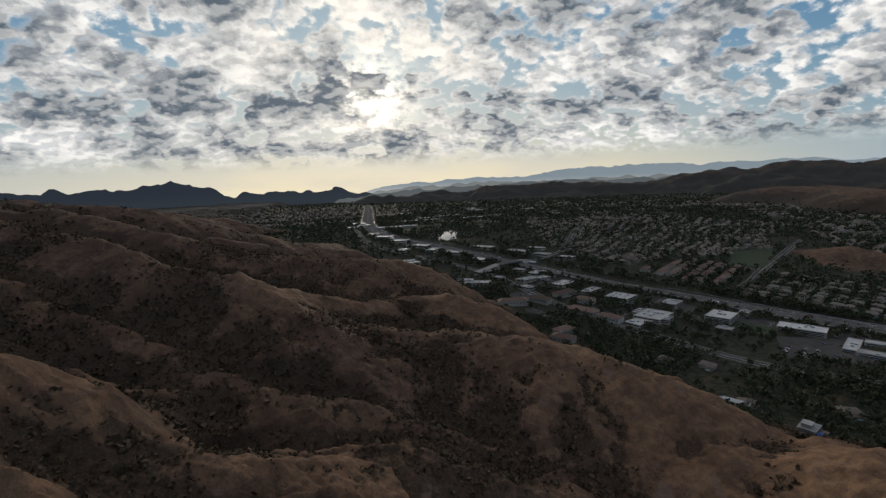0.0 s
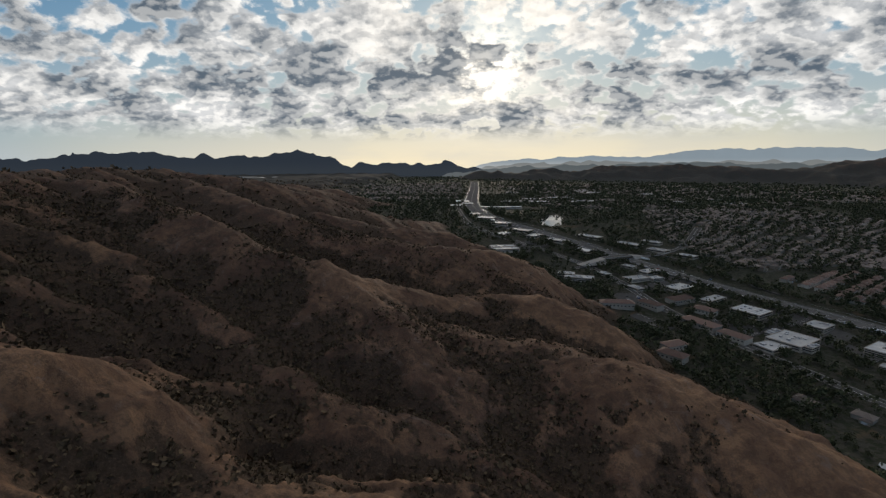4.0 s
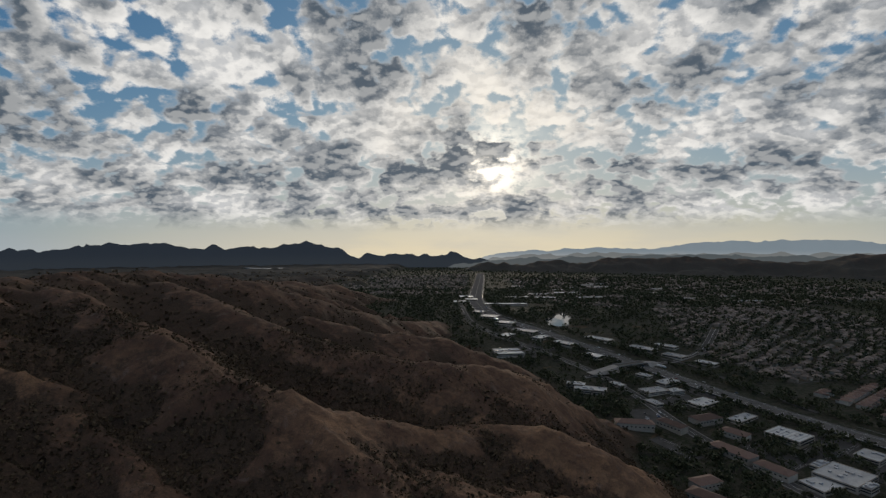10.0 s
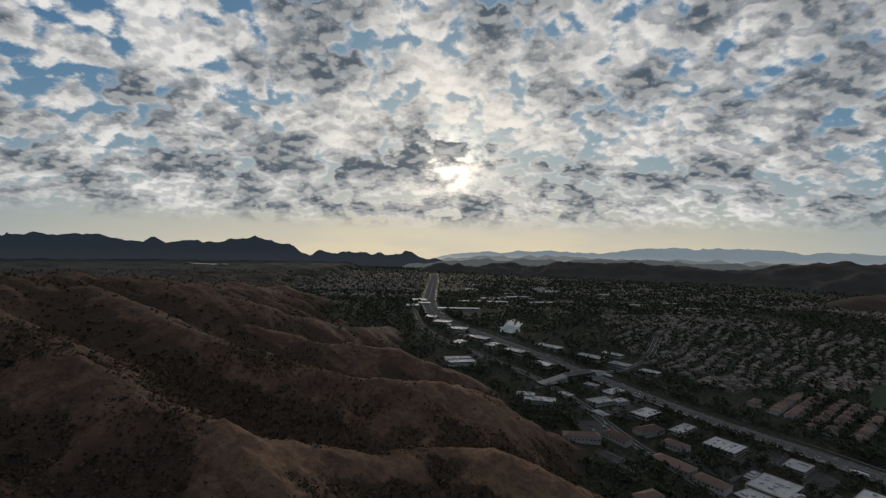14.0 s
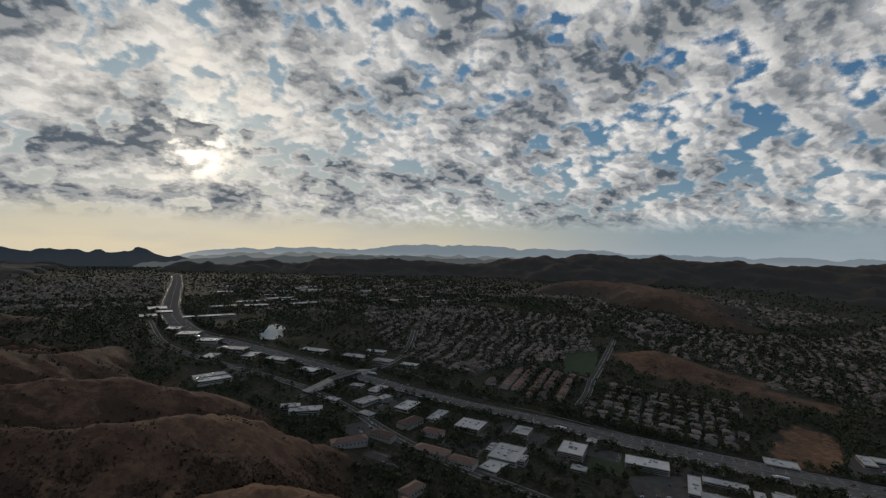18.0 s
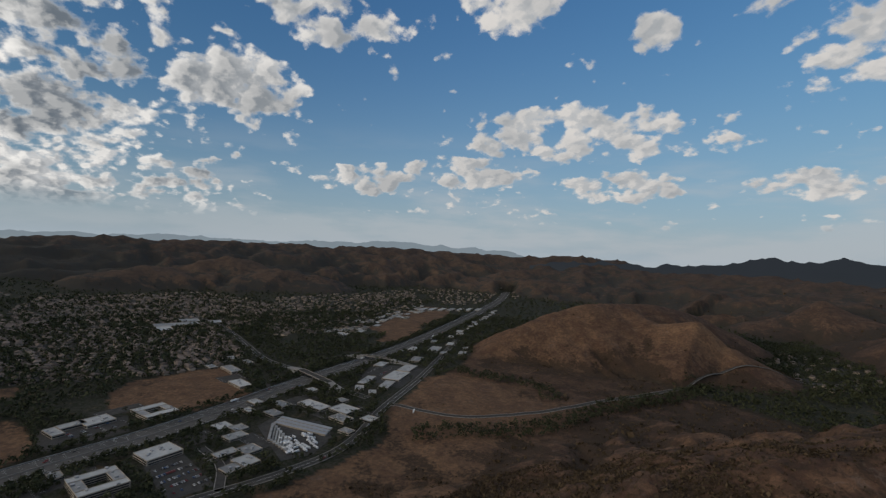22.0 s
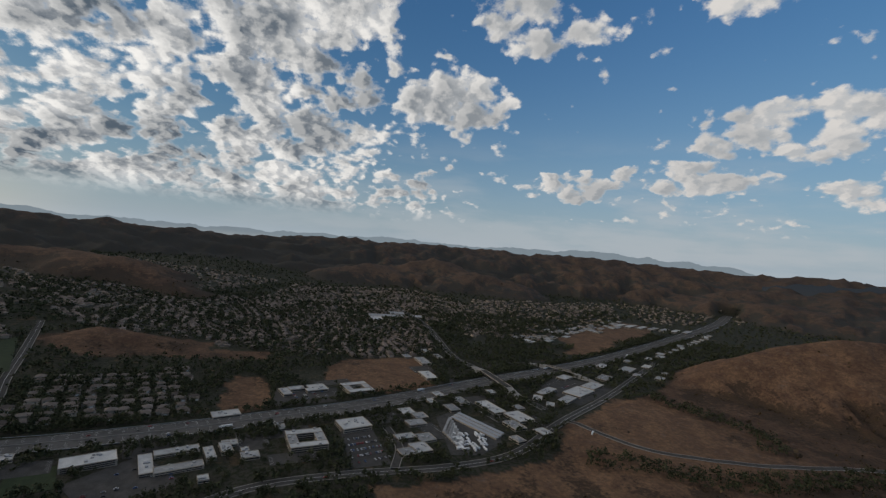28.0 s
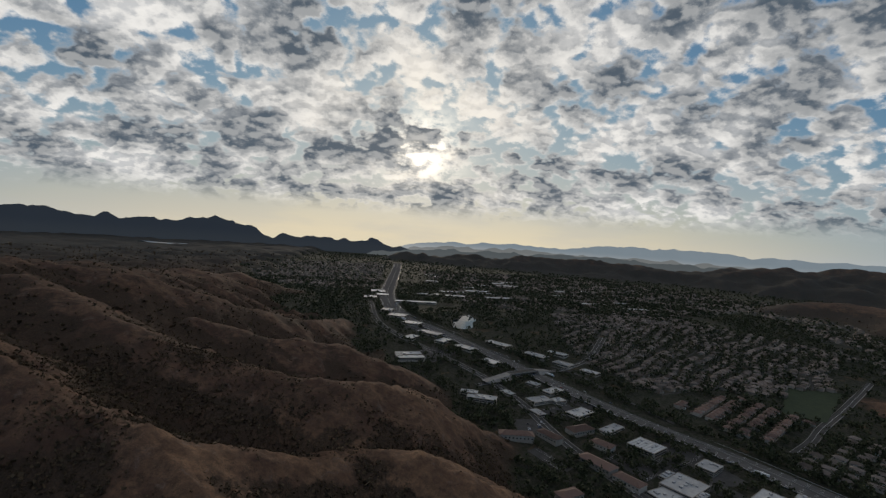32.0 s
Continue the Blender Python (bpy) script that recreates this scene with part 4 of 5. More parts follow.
building(356, 770, 30, [(40, 22, 9)], "white-roofed office near the bridge", storeys=1, units=4)
building(372, 690, 30, [(44, 26, 9)], "flat-roofed office beside the freeway trees", storeys=1, units=4)
building(400, 640, 32, [(46, 18, 8)], "long low roof beside freeway trees", storeys=1, units=3)
building(218, 735, -20, [(50, 22, 12), (30, 16, 15, -24, 14)], "pale ribbed building at the foot of the hill", storeys=2, units=8)
building(387, 482, 20, [(40, 26, 8)], "low grey-roofed building near the road", storeys=1, units=3)
for cx, cy, w, d, rz in ((160, 1420, 130, 26, 0), (96, 1221, 46, 40, -20), (70, 1280, 30, 40, -15), (130, 1150, 46, 34, -30), (167, 1073, 60, 30, -40), (192, 1020, 24, 40, -40), (119, 1036, 24, 40, -35), (235, 978, 50, 24, -52), (272, 900, 40, 26, -56), (318, 1010, 60, 24, -52), (385, 945, 54, 26, -52), (430, 900, 40, 24, -54), (470, 860, 36, 20, -54), (440, 960, 44, 20, -50), (45, 1640, 50, 60, 0), (60, 1550, 40, 40, 0), (20, 1480, 40, 50, 0)):
    building(cx, cy, rz, [(w, d, 10)], "large pale flat roof beside the freeway bend", "business_block", "business park", "business park by the bend", storeys=1, units=4)
for cx, cy, w, d, rz in ((560, 470, 16, 14, 30), (548, 250, 14, 12, 28), (700, 205, 20, 14, 24), (640, 255, 16, 20, 25), (905, -240, 30, 18, -20), (870, -255, 22, 16, -20), (925, -150, 22, 16, 20), (890, -40, 26, 18, 25), (850, -25, 22, 14, 25), (1130, -560, 30, 16, -42), (1230, -640, 40, 20, -42), (1280, -610, 26, 16, -42), (1165, -655, 24, 16, -42), (330, 800, 24, 16, -50), (270, 760, 24, 14, -60), (300, 690, 26, 16, -70), (1170, 20, 30, 18, 20), (1190, -60, 36, 14, 18), (1240, -30, 30, 16, 18)):
    building(cx, cy, rz, [(w, d, 8)], "small flat-roofed commercial building by the road", "store", "store", "small stores", storeys=1, units=3)
rng = random.Random(5)
for i in range(26):
    x, y = rng.uniform(180, 1000), rng.uniform(1450, 2500)
    if abs(x - 130) > 70:
        building(x, y, rng.choice((0, 12, -8)), [(rng.uniform(50, 110), rng.uniform(24, 40), 11)], "distant long white commercial roof", "warehouse", "warehouse", "distant warehouses", storeys=1, units=1)
for i in range(7):
    building(1950 - 10 * i + 4, -905 - 45 * i, -46 + 90, [(22, 90, 11)], "row of white warehouse roofs in the eastern valley", "warehouse", "warehouse", "eastern warehouses", storeys=1, units=1)
for i in range(58):
    a = i / 58
    x, y = 1390 + 560 * a + rng.uniform(-10, 90), -480 - 610 * a + rng.uniform(20, 110)
    building(x + 50, y + 60, -42 + rng.uniform(-6, 6), [(rng.uniform(26, 56), rng.uniform(14, 24), 8)], "pale-roofed workshop in the eastern valley", "workshop", "workshop", "eastern workshops", storeys=1, units=1)
for i in range(14):
    a = i / 14
    building(1330 + 560 * a, -720 - 560 * a + rng.uniform(-20, 20), -42, [(rng.uniform(26, 50), rng.uniform(14, 24), 8)], "pale-roofed store south of the freeway", "store", "store", "eastern stores", storeys=1, units=1)
for cx, cy, w, d in ((1760, 98, 60, 130), (1690, 130, 70, 40), (1840, 60, 60, 60), (1790, -20, 50, 40)):
    building(cx, cy, 10, [(w, d, 10)], "large white-roofed school building among houses", "school_building", "school", "school", storeys=1, units=3)


def tiled_block(x, y, rz, w, d, h, label, name="tiled_office", category="office building"):
    """A block under a hipped clay-tile roof with eaves."""
    t = thing(name, x, y, float(flat_z(x, y)[0]), rz, label, category)
    part("wall", box_mesh("wall", w, d, h + 2, MAT["stucco"], -2, 0.1), t)
    o, r = 1.0, min(w, d) * 0.22
    ins = min(w, d) / 2 - 0.3
    v = [(-w / 2 - o, -d / 2 - o, h), (w / 2 + o, -d / 2 - o, h), (w / 2 + o, d / 2 + o, h), (-w / 2 - o, d / 2 + o, h)]
    v += [(-w / 2 + ins, -d / 2 + ins, h + r), (w / 2 - ins, -d / 2 + ins, h + r), (w / 2 - ins, d / 2 - ins, h + r), (-w / 2 + ins, d / 2 - ins, h + r)]
    f = [(0, 1, 5, 4), (1, 2, 6, 5), (2, 3, 7, 6), (3, 0, 4, 7), (4, 5, 6, 7), (3, 2, 1, 0)]
    part("roof", poly_mesh("roof", v, f, MAT["roof_clay"]), t, label="red-brown clay tile roof")
    for s in (-1, 1):
        n = int(w / 5)
        me = box_mesh("window", 2.2, 0.14, 1.6, MAT["glass"], h * 0.45)
        for i in range(n):
            part("window", me, t, -w / 2 + (i + 0.5) * w / n, s * d / 2)
    FOOT.append((x, y, w / 2 + 3, d / 2 + 3, radians(rz)))


for a in ((240, 612, -8, 48, 17, 9), (290, 612, -60, 36, 16, 8), (330, 545, -62, 48, 20, 7), (352, 505, -62, 36, 18, 7), (360, 590, -55, 30, 18, 7), (345, 632, 20, 40, 20, 7), (248, 452, -50, 30, 18, 8), (262, 478, 20, 30, 16, 8)):
    tiled_block(*a, "long office under a brown clay tile roof")

for x, y, rz, w, d in ((432, 548, 30, 70, 30), (470, 585, 31, 44, 60), (475, 478, 30, 30, 66), (380, 545, 28, 34, 60), (545, 440, 30, 34, 50), (620, 345, 30, 50, 60), (655, 230, 25, 60, 40), (690, 190, 22, 36, 60), (612, 165, 22, 30, 60), (760, 60, 28, 40, 60), (720, -20, 25, 60, 30), (670, 25, 25, 60, 30), (880, -120, 27, 40, 60), (800, -130, 27, 60, 26), (780, -210, 27, 60, 20), (1020, -330, -45, 80, 40), (930, 165, 28, 30, 70), (860, 165, 28, 40, 40), (345, 700, 25, 60, 36), (395, 730, 30, 36, 60), (150, 930, 8, 30, 70), (180, 960, -40, 60, 30), (300, 950, -52, 60, 22), (140, 1110, -30, 60, 22), (90, 1330, -8, 40, 60), (270, 560, -60, 60, 20), (1065, -15, 20, 50, 50)):
    pad(x, y, rz, w, d)
tagged(mesh_object("stall_lines", STALLS[0], STALLS[1], [MAT["paint"]]), "thin white painted stall lines", "road marking", kind="stuff")

BLUE = material("blue_tarpaulin", speckled((0.03, 0.10, 0.35), (0.05, 0.16, 0.48), 0.6), 0.7)
t = thing("hillside_house", 335, 189, float(flat_z(335, 189)[0]), 25, "pale hillside house with a bright blue awning over its terrace", "house")
part("wall", box_mesh("wall", 16, 12, 9, MAT["stucco"], -3, 0.1), t)
part("roof", box_mesh("roof", 17.5, 13.5, 0.5, MAT["roof_white"], 6.0, 0.1), t, label="pale flat roof")
part("upper_wall", box_mesh("upper_wall", 8, 7, 3.2, MAT["stucco"], 6.5, 0.1), t, -2, 1)
part("upper_roof", box_mesh("upper_roof", 9, 8, 0.4, MAT["roof_white"], 9.7, 0.05), t, -2, 1)
part("awning", box_mesh("awning", 11, 6, 0.3, BLUE, 3.4, 0.05), t, -4, -9, label="bright blue awning")
for px in (-9, 1):
    part("post", box_mesh("post", 0.3, 0.3, 5.4, MAT["metal"], -2), t, px, -11.6)
for wx in (-5, 0, 5):
    part("window", box_mesh("window", 2, 0.1, 1.6, MAT["glass"], 2.2), t, wx, -6.05)
FOOT.append((335, 189, 13, 13, 0))
t = thing("barn", 322, 250, float(flat_z(322, 250)[0]), -58, "long white-roofed barn among dark trees", "barn")
part("wall", box_mesh("wall", 24, 7, 5, MAT["stucco"], -1, 0.1), t)
part("roof", frustum_roof(25.5, 8.5, 2.0, 4.0), t, label="white metal ridge roof")
part("barn_door", box_mesh("barn_door", 4, 0.1, 3, MAT["metal"], 0.0), t, 4, -3.56)
FOOT.append((322, 250, 15, 8, radians(-58)))
t = thing("shed", 300, 212, float(flat_z(300, 212)[0]), 20, "small white shed beside the spur", "shed")
part("wall", box_mesh("wall", 6, 5, 3.4, MAT["stucco"], -1, 0.05), t)
part("roof", box_mesh("roof", 6.8, 5.8, 0.25, MAT["roof_white"], 2.4, 0.05), t)


def boulder(x, y, size, seed):
    bm = bmesh.new()
    bmesh.ops.create_icosphere(bm, subdivisions=3, radius=size)
    for v in bm.verts:
        n = noise.fractal(v.co * 0.5 + Vector((seed, 0, 0)), 0.8, 2.0, 4)
        v.co *= 1 + 0.45 * n
        v.co.z = max(v.co.z * 0.8, -size * 0.4)
    me = bpy.data.meshes.new("boulder")
    bm.to_mesh(me)
    bm.free()
    me.materials.append(MAT["concrete"])
    ob = new("boulder", me)
    ob.matrix_basis = pose(x, y, float(flat_z(x, y)[0]) + size * 0.15)
    return tagged(ob, "pale weathered boulder on a dry grass spur", "boulder")


boulder(208, 46, 3.4, 1.0)
boulder(212, 43, 1.8, 4.0)

# mini-storage sheds: long low roofs side by side
for i in range(8):
    x, y = 772 - i * 9.5, -38 - i * 2.0
    t = thing("storage_shed", x - 28, y - 8, float(flat_z(x, y)[0]), 14, "long white-roofed storage shed in a row", "storage shed", "storage sheds")
    part("wall", box_mesh("wall", 5.6, 62 - i * 4, 2.8, MAT["stucco"], -0.2, 0.05), t, rz=62)
    part("roof", box_mesh("roof", 6.2, 63 - i * 4, 0.3, MAT["roof_white"], 2.6, 0.05), t, rz=62, label="white metal roof")
for i in range(3):
    t = thing("storage_shed", 740 + 9 * i, -88 - 6 * i, float(flat_z(760, -88)[0]), 0, "long grey-roofed storage shed", "storage shed", "storage sheds")
    part("wall", box_mesh("wall", 7, 100, 3.0, MAT["stucco"], -0.2, 0.05), t, rz=-52)
    part("roof", box_mesh("roof", 7.6, 101, 0.3, MAT["metal"], 2.8, 0.05), t, rz=-52)
FOOT.append((735, -75, 70, 50, radians(30)))

# ---------------------------------------------------------------- vehicles
CAR_PAINT = [material("car_paint_" + n, (lambda c: lambda k, p: c)(c), 0.3, spec=0.5) for n, c in (("white", (0.7, 0.7, 0.7)), ("grey", (0.25, 0.26, 0.27)), ("black", (0.03, 0.03, 0.035)), ("red", (0.25, 0.03, 0.03)), ("blue", (0.05, 0.10, 0.22)), ("silver", (0.45, 0.46, 0.47)))]
RUBBER = material("rubber", speckled((0.02, 0.02, 0.02), (0.035, 0.035, 0.035), 4.0), 0.9)


def wheel_mesh():
    bm = bmesh.new()
    bmesh.ops.create_cone(bm, cap_ends=True, segments=10, radius1=0.34, radius2=0.34, depth=0.24, matrix=Matrix.Rotation(radians(90), 4, "X"))
    me = bpy.data.meshes.new("wheel")
    bm.to_mesh(me)
    bm.free()
    me.materials.append(RUBBER)
    return me


WHEEL = wheel_mesh()


def frustum(name, w, d, h, w2, d2, z0, mat, shift=0.0):
    v = [(sx * w / 2, sy * d / 2, z0) for sx, sy in ((-1, -1), (1, -1), (1, 1), (-1, 1))] + [(sx * w2 / 2 + shift, sy * d2 / 2, z0 + h) for sx, sy in ((-1, -1), (1, -1), (1, 1), (-1, 1))]
    return poly_mesh(name, v, [(3, 2, 1, 0), (4, 5, 6, 7), (0, 1, 5, 4), (1, 2, 6, 5), (2, 3, 7, 6), (3, 0, 4, 7)], mat)


def car_proto(paint, label):
    t = thing("car", 0, 0, -50, 0, label, "car", "cars")
    part("body", box_mesh("body", 4.5, 1.8, 0.75, paint, 0.3, 0.15), t)
    part("cabin", frustum("cabin", 2.7, 1.65, 0.6, 1.8, 1.35, 1.04, MAT["glass"], -0.1), t, label="dark glass cabin")
    part("car_roof", frustum("car_roof", 1.85, 1.4, 0.08, 1.7, 1.25, 1.63, paint, 0), t, -0.1)
    for sx in (-1.35, 1.35):
        for sy in (-0.85, 0.85):
            part("wheel", WHEEL, t, sx, sy, 0.34)
    return t


def truck_proto(label):
    t = thing("truck", 0, 0, -50, 0, label, "truck", "trucks")
    part("trailer_box", box_mesh("trailer_box", 14.5, 2.6, 2.8, CAR_PAINT[0], 1.2, 0.05), t, label="white box trailer")
    cab = part("cab", box_mesh("cab", 3.0, 2.5, 2.6, CAR_PAINT[5], 0.6, 0.25), t, 9.3)
    part("windscreen", box_mesh("windscreen", 0.1, 2.1, 0.9, MAT["glass"], 2.1), cab, 1.5)
    for sx in (-6, -4.8, 5.2, 6.2, 9.6):
        for sy in (-1.1, 1.1):
            part("wheel", WHEEL, t, sx, sy, 0.34)
    return t


CARS = [car_proto(p, f"{n} car on the road surface") for p, n in zip(CAR_PAINT, ("white saloon", "grey saloon", "black saloon", "dark red saloon", "dark blue saloon", "silver saloon"))]
TRUCK = truck_proto("white box truck driving on the freeway")
rng = random.Random(11)
seg = np.r_[0, np.cumsum(np.linalg.norm(np.diff(fw, axis=0), axis=1))]
fw_at = lambda s: (float(np.interp(s, seg, fw[:, 0])), float(np.interp(s, seg, fw[:, 1])))


def on_freeway(s, off):
    x, y = fw_at(s)
    x2, y2 = fw_at(s + 3)
    a = math.atan2(y2 - y, x2 - x)
    rz = math.degrees(a) + (180 if off > 0 else 0)
    return pose(x + math.sin(a) * off, y - math.cos(a) * off, float(valley(y)) + 0.62, 0, 0, rz)


s0, s1 = 1900, 4600
for i in range(84):
    copy_thing(rng.choice(CARS), on_freeway(rng.uniform(s0, s1), rng.choice((-20, -16.2, -12.4, -8.8, 8.8, 12.4, 16.2, 20))))
for i in range(7):
    copy_thing(TRUCK, on_freeway(s0 + 250 + i * 360 + rng.uniform(-60, 60), rng.choice((-16.2, -20, 16.2, 20))))


def park_rows(cx, cy, rz, n, rows, gap=2.9, row_gap=17, fill=0.6):
    c, s = math.cos(radians(rz)), math.sin(radians(rz))
    for r in range(rows):
        for i in range(n):
            if rng.random() < fill:
                ox, oy = (i - n / 2) * gap, (r - rows / 2) * row_gap
                x, y = cx + c * ox - s * oy, cy + s * ox + c * oy
                copy_thing(rng.choice(CARS), pose(x, y, float(flat_z(x, y)[0]) + 0.3, 0, 0, rz + 90 + rng.choice((0, 180))))


park_rows(655, 80, -62, 18, 5, fill=0.6)
park_rows(545, 322, 30, 16, 4, fill=0.25)
park_rows(845, 200, 30, 12, 4, fill=0.3)
park_rows(495, 345, 30, 10, 2, fill=0.4)
park_rows(985, -330, -45, 14, 3, fill=0.4)
park_rows(270, 645, 80, 9, 2, fill=0.5)
for x, y in ((430, 315), (468, 265), (566, 120), (640, -95), (720, -195), (300, 660), (350, 490)):
    line = ROAD_LINES["frontage_road"]
    j = int(np.argmin(np.hypot(line[:, 0] - x, line[:, 1] - y)))
    d = line[j + 1] - line[j]
    a = math.atan2(d[1], d[0])
    copy_thing(rng.choice(CARS), pose(line[j][0] + 3 * math.sin(a), line[j][1] - 3 * math.cos(a), float(flat_z(*line[j])[0]) + 0.47, 0, 0, math.degrees(a)))
for o in CARS + [TRUCK]:
    for c in list(o.children_recursive) + [o]:
        bpy.data.objects.remove(c)
# stored caravans and trailers in the yard, one standing alone in the grass
for i in range(46):
    x, y = 655 + rng.uniform(0, 62), -52 - rng.uniform(0, 46)
    if i == 45:
        x, y = 735, -282
    L = rng.uniform(6, 11) if i < 45 else 13
    t = thing("caravan", x, y, float(flat_z(x, y)[0]) + (0.3 if i < 45 else 0.9), rng.choice((20, 24, 110)) if i < 45 else -32, "white caravan parked on the yard" if i < 45 else "long white trailer standing alone on dry grass", "caravan", "stored caravans" if i < 45 else "")
    part("body", box_mesh("body", L, 2.5, 2.5, CAR_PAINT[0], 0.5, 0.2), t)
    part("window", box_mesh("window", L * 0.5, 2.54, 0.6, MAT["glass"], 1.7), t)
    for sy in (-1.1, 1.1):
        part("wheel", WHEEL, t, 0, sy, 0.34)

# ---------------------------------------------------------------- houses


def house_parts(t, w, d, h, tiles):
    """Stucco walls, hipped roof with eaves, side wing, garage door, chimney and windows."""
    def hip(name, w, d, h, ox, oy, z):
        o, r, ins = 0.7, min(w, d) * 0.26, min(w, d) / 2 - 0.2
        v = [(ox - w / 2 - o, oy - d / 2 - o, z), (ox + w / 2 + o, oy - d / 2 - o, z), (ox + w / 2 + o, oy + d / 2 + o, z), (ox - w / 2 - o, oy + d / 2 + o, z)]
        v += [(ox - w / 2 + ins, oy - d / 2 + ins, z + r), (ox + w / 2 - ins, oy - d / 2 + ins, z + r), (ox + w / 2 - ins, oy + d / 2 - ins, z + r), (ox - w / 2 + ins, oy + d / 2 - ins, z + r)]
        return poly_mesh(name, v, [(0, 1, 5, 4), (1, 2, 6, 5), (2, 3, 7, 6), (3, 0, 4, 7), (4, 5, 6, 7), (3, 2, 1, 0)], tiles)
    part("wall", box_mesh("wall", w, d, h + 1.5, MAT["stucco"], -1.5), t)
    part("roof", hip("roof", w, d, h, 0, 0, h), t)
    part("wing_wall", box_mesh("wing_wall", w * 0.5, 5.0, h * 0.7 + 1.5, MAT["stucco"], -1.5), t, w * 0.22, -d / 2 - 2)
    part("wing_roof", hip("wing_roof", w * 0.5, 5.6, h, w * 0.22, -d / 2 - 2.0, h * 0.7), t)
    part("garage_door", box_mesh("garage_door", 4.2, 0.1, 2.2, CAR_PAINT[0], 0.0), t, w * 0.22, -d / 2 - 4.54)
    ch = part("chimney", box_mesh("chimney", 0.9, 0.9, 2.6, MAT["stucco"], h), t, -w * 0.33, d * 0.2)
    part("chimney_cap", box_mesh("chimney_cap", 1.2, 1.2, 0.2, MAT["concrete"], h + 2.6), ch)
    for sx in (-0.3, 0.3):
        part("window", box_mesh("window", 1.8, 0.08, 1.3, MAT["glass"], h * 0.55), t, sx * w, d / 2)


def free_of(px, py, road=9.0, fwy=34.0, hill_most=0.4, lots=True):
    ok = line_distance(px, py, FW_PTS)[0] > fwy
    for k, (w, p) in ROADS.items():
        ok &= line_distance(px, py, [tuple(q) for q in p])[0] > w / 2 + road - 6
    for x, y, a, b, t in FOOT:
        c, s = math.cos(t), math.sin(t)
        u, v = (px - x) * c + (py - y) * s, -(px - x) * s + (py - y) * c
        ok &= ~((np.abs(u) < a + road - 6) & (np.abs(v) < b + road - 6))
    if lots:
        for p in FLAT_LOTS:
            ok &= ~inside(px, py, p)
    if hill_most < 1:
        ok &= sample(px, py, "hill") < hill_most
    return ok


TRACT = [(628, 539), (789, 628), (942, 452), (735, 335)]
CONDO = [(560, 728), (712, 760), (785, 672), (616, 594)]


def lattice(poly, rz, along, across, street, bend=0.0, keep=0.9, seed=1):
    """Rows of house places, two rows back to back and then a street."""
    p = np.array(poly, float)
    c = p.mean(0)
    R = np.abs(p - c).max() * 1.5
    u = np.arange(-R, R, along)
    v, q = [], -R
    while q < R:
        v += [(q, 1), (q + across, -1)]
        q += across * 2 + street
    U, K = np.meshgrid(u, np.arange(len(v)))
    Vv = np.array([a for a, _ in v])[K]
    F = np.array([b for _, b in v])[K]
    g = np.random.default_rng(seed)
    U = U + g.normal(0, along * 0.08, U.shape)
    ca, sa = math.cos(radians(rz)), math.sin(radians(rz))
    x, y = c[0] + ca * U - sa * Vv, c[1] + sa * U + ca * Vv
    if bend:
        x = x + bend * fbm(x / 260, y / 260, 2, 71 + seed)
        y = y + bend * fbm(x / 260, y / 260, 2, 81 + seed)
    m = inside(x, y, poly) & (g.random(x.shape) < keep)
    return x[m], y[m], F[m]


protos = []
for i, (w, d, h) in enumerate(((15, 11, 5.5), (16, 12, 4.2), (13, 12, 5.8), (17, 10, 5.2), (13, 12, 5.6))):
    t = thing("house", 0, 0, -60, 0, ("two-storey stucco house with a brown tiled hip roof", "low wide stucco house with a tiled roof", "compact stucco house with a tiled roof and garage", "broad stucco house with a hipped tile roof", "stucco row house with a red clay tile roof")[i], "house", "row houses" if i == 4 else "tract houses")
    house_parts(t, w, d, h, MAT["roof_clay"] if i == 4 else MAT["roof_tile"])
    protos.append(t)
HOUSES = []
rng = random.Random(21)
x, y, f = lattice(TRACT, -60, 23, 20, 13, keep=0.95, seed=3)
ok = free_of(x, y, 14, 48)
for a, b, s in zip(x[ok], y[ok], f[ok]):
    copy_thing(rng.choice(protos[:4]), pose(a, b, float(flat_z(a, b)[0]), 0, 0, -60 + (180 if s < 0 else 0) + rng.uniform(-8, 8)))
    HOUSES.append((a, b))
x, y, f = lattice(CONDO, 32, 15.5, 19, 13, keep=0.97, seed=4)
ok = free_of(x, y, 14, 48)
for a, b, s in zip(x[ok], y[ok], f[ok]):
    copy_thing(protos[4], pose(a, b, float(flat_z(a, b)[0]), 0, 0, 32 + (180 if s < 0 else 0)))
    HOUSES.append((a, b))
for a, b, z in ((335, 189, 20), (330, 245, 60), (400, 205, -30), (440, 170, 10), (365, 330, -60), (330, 360, 30)):
    copy_thing(protos[1], pose(a, b, float(flat_z(a, b)[0]), 0, 0, z))
    HOUSES.append((a, b))
    FOOT.append((a, b, 10, 10, 0))
for o in protos:
    for c in list(o.children_recursive) + [o]:
        bpy.data.objects.remove(c)

